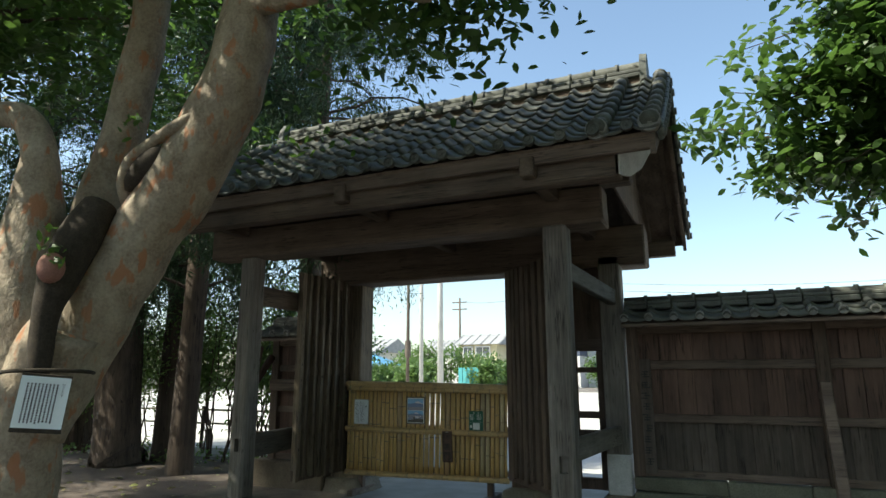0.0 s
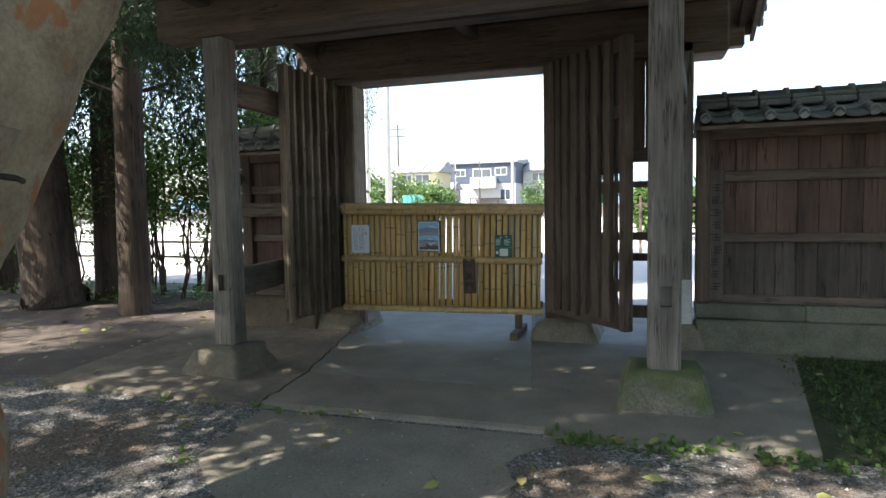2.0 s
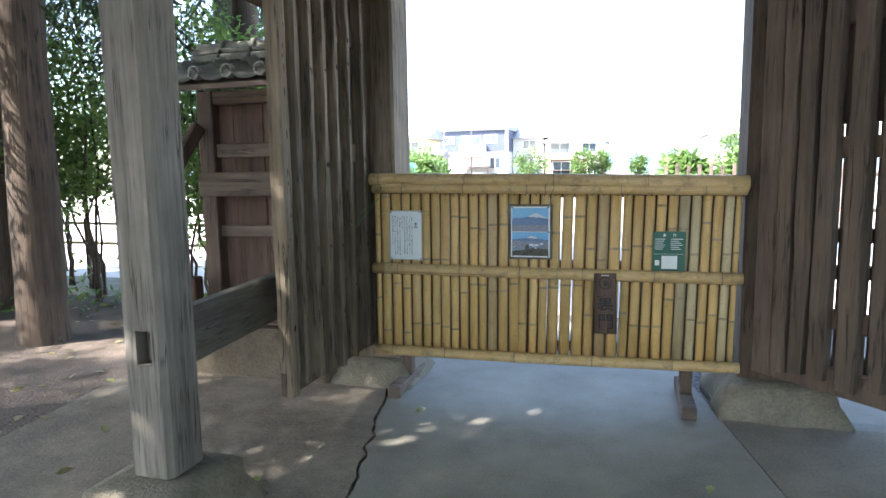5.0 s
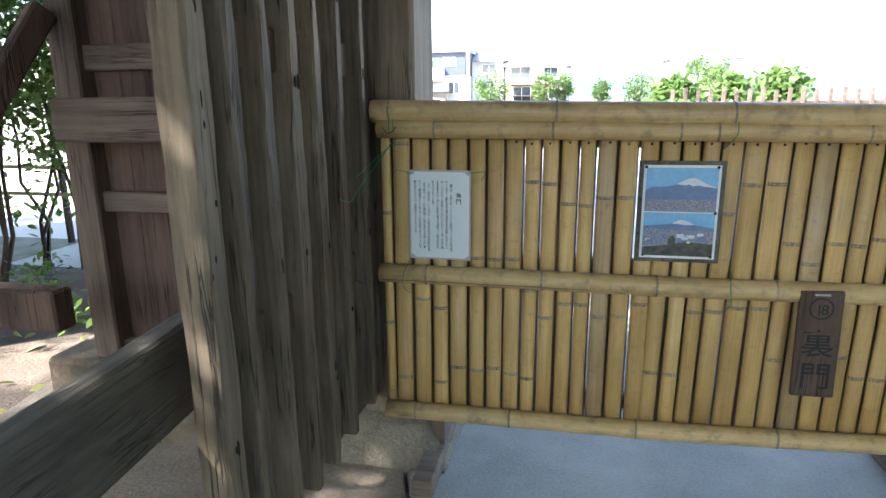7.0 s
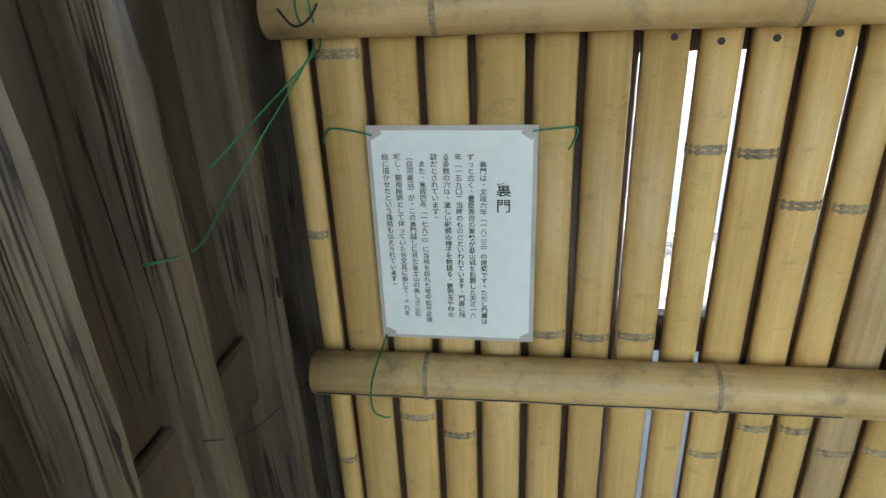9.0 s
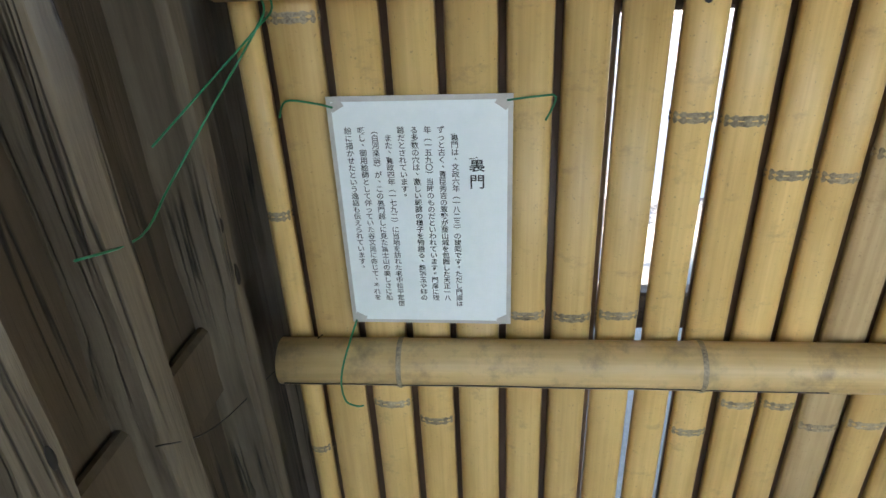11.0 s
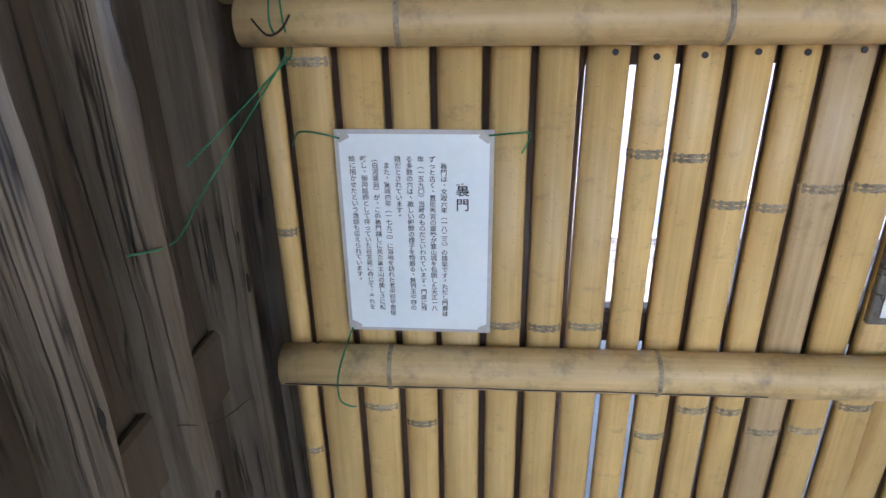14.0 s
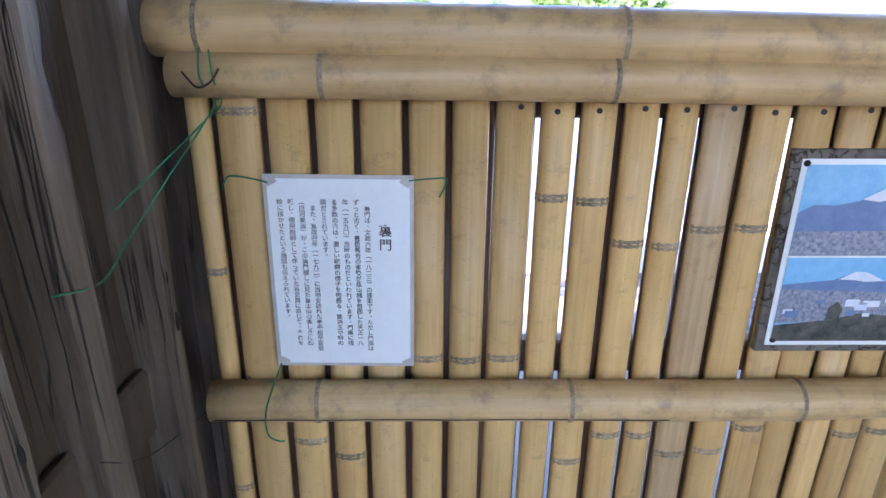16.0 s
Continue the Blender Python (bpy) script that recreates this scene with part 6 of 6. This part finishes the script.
put("edge_weeds", leaf_mesh("edge_weeds", cs, 12, (0.035, 0.02, 0.012), 0.05, LEAF_SHRUB, 42, 0.7), None, None, "small weeds growing along the slab's edge", "weeds", "", "stuff")

# ---- beyond the gate ----
NAVY = plain("navy_cladding", (0.05, 0.065, 0.10), (0.09, 0.11, 0.16), 0.6, 2, 0.1)
CREAM = plain("pale_render", (0.55, 0.54, 0.51), (0.72, 0.71, 0.68), 0.85, 1.2, 0.1)
YELLOW = plain("yellow_render", (0.55, 0.48, 0.30), (0.68, 0.60, 0.40), 0.85, 1.2, 0.1)
BROWNW = plain("brown_cladding", (0.20, 0.14, 0.10), (0.32, 0.24, 0.18), 0.8, 2, 0.1)
GREYROOF = plain("grey_house_roof", (0.22, 0.225, 0.23), (0.36, 0.365, 0.37), 0.7, 2, 0.2)
FRAME_W = plain("white_frame", (0.62, 0.62, 0.62), (0.75, 0.75, 0.75), 0.5, 4, 0)
POLE = plain("pole_concrete", (0.36, 0.36, 0.35), (0.52, 0.52, 0.50), 0.85, 2, 0.1)
RUST = plain("brown_pole_paint", (0.06, 0.045, 0.035), (0.12, 0.09, 0.07), 0.6, 5, 0.1)
TEAL = plain("teal_sheet", (0.05, 0.26, 0.28), (0.09, 0.36, 0.38), 0.5, 2, 0.05)
gm_, gnt, gb_ = mat_new("window_glass")
gb_.inputs["Base Color"].default_value = (0.06, 0.08, 0.10, 1)
gb_.inputs["Roughness"].default_value = 0.06
gb_.inputs["Specular IOR Level"].default_value = 0.8
GLASS = gm_


BLUEROOF = plain("blue_sheet_roof", (0.10, 0.30, 0.48), (0.18, 0.42, 0.60), 0.5, 2, 0)


def house(x0, x1, y, depth, h, split, up, low, roofm, kind, windows, label, balcony=None):
    t = thing("house", ((x0 + x1) / 2, y + depth / 2, 0), label, "house", "houses behind the lot")
    if split:
        part("lower_wall", box(x0, x1, y, y + depth, -0.03, split, 0.02), low, t)
        part("upper_wall", box(x0 - 0.05, x1 + 0.05, y - 0.05, y + depth, split, h, 0.02), up, t)
    else:
        part("wall", box(x0, x1, y, y + depth, -0.03, h, 0.02), up, t)
    if kind == "flat":
        bm = bmesh.new()
        q = [bm.verts.new(p) for p in ((x0 - 0.3, y - 0.4, h + 0.05), (x1 + 0.3, y - 0.4, h + 0.05), (x1 + 0.3, y + depth, h + 0.9), (x0 - 0.3, y + depth, h + 0.9), (x0 - 0.3, y - 0.4, h - 0.15), (x1 + 0.3, y - 0.4, h - 0.15), (x1 + 0.3, y + depth, h - 0.1), (x0 - 0.3, y + depth, h - 0.1))]
        for f in ((0, 1, 2, 3), (4, 7, 6, 5), (0, 4, 5, 1), (1, 5, 6, 2), (2, 6, 7, 3), (3, 7, 4, 0)):
            bm.faces.new([q[k] for k in f])
        part("roof", bm, roofm, t)
    else:
        bm = bmesh.new()
        rz = h + depth * 0.22
        a = [bm.verts.new(p) for p in ((x0 - 0.6, y - 0.6, h - 0.1), (x1 + 0.6, y - 0.6, h - 0.1), (x1 + 0.6, y + depth + 0.6, h - 0.1), (x0 - 0.6, y + depth + 0.6, h - 0.1))]
        inset = 0.0 if kind == "gable" else min(2.0, (x1 - x0) * 0.3)
        r = [bm.verts.new((x0 - 0.6 + inset, y + depth / 2, rz)), bm.verts.new((x1 + 0.6 - inset, y + depth / 2, rz))]
        for f in ((a[0], a[1], r[1], r[0]), (a[1], a[2], r[1]), (a[2], a[3], r[0], r[1]), (a[3], a[0], r[0]), (a[3], a[2], a[1], a[0])):
            bm.faces.new(f)
        rf = part("roof", bm, roofm, t)
        n = int((x1 - x0) / 0.6)
        rb = bmesh.new()
        for k in range(n):
            xx_ = x0 - 0.5 + (x1 - x0 + 1.0) * k / (n - 1)
            d = max(0, min(1, (xx_ - x0 + 0.6) / max(inset, 0.01), (x1 + 0.6 - xx_) / max(inset, 0.01)))
            beam((xx_, y - 0.6, h - 0.06), (xx_, y - 0.6 + (depth / 2 + 0.6) * d, h - 0.06 + (rz - h + 0.1) * d), 0.09, 0.07, rb, 0) if d > 0.05 else None
        part("roof_ribs", rb, roofm, rf)
    for wx, wz, ww, wh in windows:
        wdw = part("window", box(wx - ww / 2 - 0.08, wx + ww / 2 + 0.08, y - 0.12, y - 0.02, wz - wh / 2 - 0.08, wz + wh / 2 + 0.08, 0), FRAME_W, t)
        for s in (-1, 1):
            part("pane", box(wx + s * ww / 4 - ww / 4 + 0.04, wx + s * ww / 4 + ww / 4 - 0.04, y - 0.135, y - 0.115, wz - wh / 2 + 0.05, wz + wh / 2 - 0.05, 0), GLASS, wdw)
    if balcony:
        bx0, bx1, bz0, bz1, bm_ = balcony
        part("balcony", box(bx0, bx1, y - 1.1, y - 0.04, bz0, bz1, 0.02), bm_, t)
        part("canopy", box(bx0 + 0.3, bx1 + 1.0, y - 3.2, y - 0.1, bz0 - 1.5, bz0 - 1.38, 0.01), RUST, t)
        for px_ in (bx0 + 0.5, bx1 + 0.8):
            part("canopy_post", box(px_ - 0.05, px_ + 0.05, y - 3.1, y - 3.0, -0.03, bz0 - 1.5, 0), RUST, t)
    return t


house(-28.2, -18.5, 88, 9, 7.45, 4.4, NAVY, CREAM, GREYROOF, "flat", [(-26.6, 6.0, 1.4, 0.9), (-23.4, 5.7, 2.6, 1.6), (-20.6, 6.1, 1.6, 1.0), (-27.2, 2.8, 1.2, 1.8), (-20.0, 2.8, 1.4, 1.5)], "dark blue and white two-storey house with a balcony", (-24.9, -21.2, 3.7, 5.3, CREAM))
house(-18.4, -14.0, 93, 8, 6.4, 0, CREAM, CREAM, GREYROOF, "hip", [(-16.0, 5.4, 1.8, 1.1), (-17.0, 3.0, 1.4, 1.2)], "pale two-storey house with a grey tiled roof")
house(-13.6, -5.6, 92, 9, 5.6, 3.2, CREAM, BROWNW, GREYROOF, "hip", [(-11.6, 4.6, 2.6, 1.6), (-7.6, 4.7, 1.8, 1.2), (-11.4, 1.9, 2.4, 1.9), (-7.0, 1.9, 1.6, 1.4)], "brown and white two-storey house with wide windows", (-13.0, -9.6, 3.1, 4.0, BROWNW))
house(-25.9, -21.7, 62, 5, 4.95, 0, YELLOW, YELLOW, GREYROOF, "gable", [(-24.9, 4.1, 1.0, 1.0), (-23.2, 4.1, 1.5, 1.0), (-24.0, 1.8, 2.2, 1.6)], "yellow house under a grey tiled gable roof")
house(-35.5, -28.6, 74, 6, 5.0, 0, CREAM, CREAM, GREYROOF, "gable", [(-30.6, 4.0, 2.0, 1.0)], "pale house with a long grey roof behind trees")
house(-33.6, -28.1, 48, 4, 2.6, 0, CREAM, CREAM, BLUEROOF, "hip", [(-30, 1.7, 2.0, 1.0)], "low white house with a blue sheet roof")
house(-37.5, -31.2, 54, 6, 4.0, 0, CREAM, CREAM, GREYROOF, "gable", [(-33, 3.2, 1.6, 0.9)], "white house with a pale grey gable roof")
house(-27.6, -25.8, 80, 4, 3.6, 0, YELLOW, YELLOW, GREYROOF, "gable", [(-26.6, 2.4, 0.8, 0.9)], "small yellow outbuilding with a grey roof")
house(8, 17, 95, 8, 6.2, 0, CREAM, CREAM, GREYROOF, "hip", [(11, 4.9, 1.8, 1.2), (14.5, 4.9, 1.8, 1.2)], "pale house with a grey roof far behind the lot")


def pole(x, y, h, r, mat, label, arms=0):
    t = thing("utility_pole", (x, y, 0), label, "pole", "poles behind the gate")
    part("shaft", tube([(x, y, -0.1), (x, y, h)], [r, r * 0.7], 12), mat, t, "", True)
    for k in range(arms):
        part("crossarm", box(x - 0.9, x + 0.9, y - 0.06, y + 0.06, h - 0.6 - k * 0.8, h - 0.48 - k * 0.8, 0.01), RUST, t)
    return t


pole(-13.62, 30, 12, 0.17, POLE, "pale concrete pole beside the lot")
pole(-14.74, 30, 12, 0.12, POLE, "slim pale pole beside the lot")
lp = pole(-15.55, 30, 9.5, 0.10, RUST, "dark brown lamp pole with a collar")
part("collar", tube([(-15.55, 30, 2.5), (-15.55, 30, 3.4)], [0.16, 0.16], 12), RUST, lp)
pole(-13.3, 60, 11.0, 0.17, POLE, "concrete utility pole with a tapering top")
pole(-27.5, 66, 10.5, 0.15, RUST, "dark utility pole with crossarms", 2)
pole(-24.4, 78, 10, 0.08, POLE, "thin pale lamp pole", 0)
pole(-19.8, 62, 7.0, 0.06, RUST, "thin dark pole in the lot", 0)
pole(-17.6, 64, 6.0, 0.07, RUST, "thin dark pole in the lot", 0)
for k, (a, b) in enumerate((((-27.5, 66, 10), (-13.3, 60, 10.6)), ((-13.3, 60, 10.6), (25, 66, 10.2)), ((-13.3, 60, 9.9), (25, 66, 9.4)))):
    a, b = Vector(a), Vector(b)
    pts = [a.lerp(b, t / 10) - Vector((0, 0, 0.8 * math.sin(math.pi * t / 10))) for t in range(11)]
    put("overhead_cable", done(tube(pts, [0.02] * 11, 5), "overhead_cable", RUST), None, None, "thin dark overhead cable between poles", "cable", "overhead cables")


def bush(x, y, r, h, seed, label="rounded leafy garden tree in sunlight", trunk=0.5):
    t = thing("garden_tree", (x, y, 0), label, "tree", "garden trees behind the lot")
    part("trunk", tube([(x, y, -0.1), (x, y, h * 0.5), (x + 0.1, y, h * 0.85)], [0.12, 0.09, 0.03], 8), BARK, t)
    gg = np.random.default_rng(seed)
    cs = []
    for _ in range(70):
        d = gg.normal(0, 1, 3)
        d /= np.linalg.norm(d)
        d *= gg.uniform(0.5, 1.0)
        cs.append((x + d[0] * r, y + d[1] * r, trunk + (h - trunk) / 2 + d[2] * (h - trunk) / 2))
    put("crown", leaf_mesh("crown", cs, 26, (r * 0.16, r * 0.16, r * 0.16), 0.34, LEAF_FAR, seed, 0.6), t)


for k, (x, y, r, h) in enumerate(((-13.2, 74, 1.9, 4.1), (-20.4, 53, 1.6, 3.5), (-19.0, 52, 1.6, 3.4), (-17.8, 52, 1.3, 2.9), (-20.9, 42, 1.4, 2.9), (-20.4, 47, 1.8, 4.0), (-22.5, 46, 1.9, 4.1), (-24.8, 48, 1.7, 3.4), (-27.5, 45, 1.7, 2.4), (-19.6, 35, 1.1, 2.2), (-16.4, 32, 0.9, 2.0), (-15.0, 40.6, 1.1, 2.6), (-7.6, 78, 1.5, 4.3), (-5.4, 80, 1.2, 4.2), (-1.4, 78, 1.3, 3.6), (2.2, 76, 1.7, 3.7), (6.5, 66, 1.6, 5.0), (7.9, 62, 1.3, 4.0), (-1.2, 24, 0.7, 1.9), (0.6, 26, 0.8, 1.9), (3.2, 30, 1.0, 2.2))):
    bush(x, y, r, h, 300 + k)
# wooden guard fence, teal sheeting, parked car
gf = thing("guard_fence", (1.6, 17.7, 0), "brown timber picket fence beside the lot", "fence")
for k in range(34):
    x = -2.15 + k * 0.225
    part("picket", box(x - 0.035, x + 0.035, 17.68, 17.72, -0.03, 1.52 + 0.03 * math.sin(k * 2.1), 0.006), RAIL_X, gf)
for z in (0.5, 1.22):
    part("rail", box(-2.2, 5.4, 17.72, 17.77, z, z + 0.08, 0.006), RAIL_X, gf)
tf = thing("sheet_fence", (-16.0, 40, 0), "teal corrugated sheet fence behind the lot", "fence")
for k in range(5):
    part("sheet", box(-16.8 + k * 0.30, -16.51 + k * 0.30, 40.0 + 0.03 * (k % 2), 40.06 + 0.03 * (k % 2), -0.03, 2.1, 0.01), TEAL, tf)
CARP = plain("white_car_paint", (0.66, 0.67, 0.68), (0.78, 0.78, 0.79), 0.25, 3, 0)
RUBBER = plain("tyre_rubber", (0.02, 0.02, 0.02), (0.04, 0.04, 0.04), 0.8, 30, 0.1)
car = thing("parked_car", (-20.6, 80, 0), "white parked passenger car in front of the houses", "car")
bm = bmesh.new()
prof = [(-2.1, 0.35), (2.1, 0.35), (2.15, 0.75), (1.9, 0.95), (1.2, 1.02), (0.6, 1.45), (-0.9, 1.48), (-1.6, 1.05), (-2.1, 0.95)]
fa = [bm.verts.new((-20.6 + x, 79.2, z)) for x, z in prof]
fb = [bm.verts.new((-20.6 + x, 80.8, z)) for x, z in prof]
bm.faces.new(fa)
bm.faces.new(fb[::-1])
for k in range(len(prof)):
    bm.faces.new((fa[k], fb[k], fb[(k + 1) % len(prof)], fa[(k + 1) % len(prof)]))
part("body", bm, CARP, car)
part("side_window", box(-21.7, -20.0, 79.17, 79.19, 1.05, 1.38, 0), GLASS, car)
for x in (-21.95, -19.3):
    for y in (79.2, 80.65):
        part("wheel", tube([(x, y, 0.29), (x, y + 0.15, 0.29)], [0.32, 0.32], 14), RUBBER, car)
# distant hills
bm = bmesh.new()
prev = None
for k in range(61):
    x = -900 + 1800 * k / 60
    h = 34 + 26 * noise.noise(Vector((x * 0.004, 1, 2))) + 14 * noise.noise(Vector((x * 0.013, 5, 2))) + 22 * math.exp(-((x + 130) / 190) ** 2)
    cur = [bm.verts.new((x, 1000, -1)), bm.verts.new((x, 1040, max(6, h))), bm.verts.new((x, 1180, -1))]
    if prev:
        bm.faces.new((prev[0], cur[0], cur[1], prev[1]))
        bm.faces.new((prev[1], cur[1], cur[2], prev[2]))
    prev = cur
# the haze of distance is put into the hills' blue colour
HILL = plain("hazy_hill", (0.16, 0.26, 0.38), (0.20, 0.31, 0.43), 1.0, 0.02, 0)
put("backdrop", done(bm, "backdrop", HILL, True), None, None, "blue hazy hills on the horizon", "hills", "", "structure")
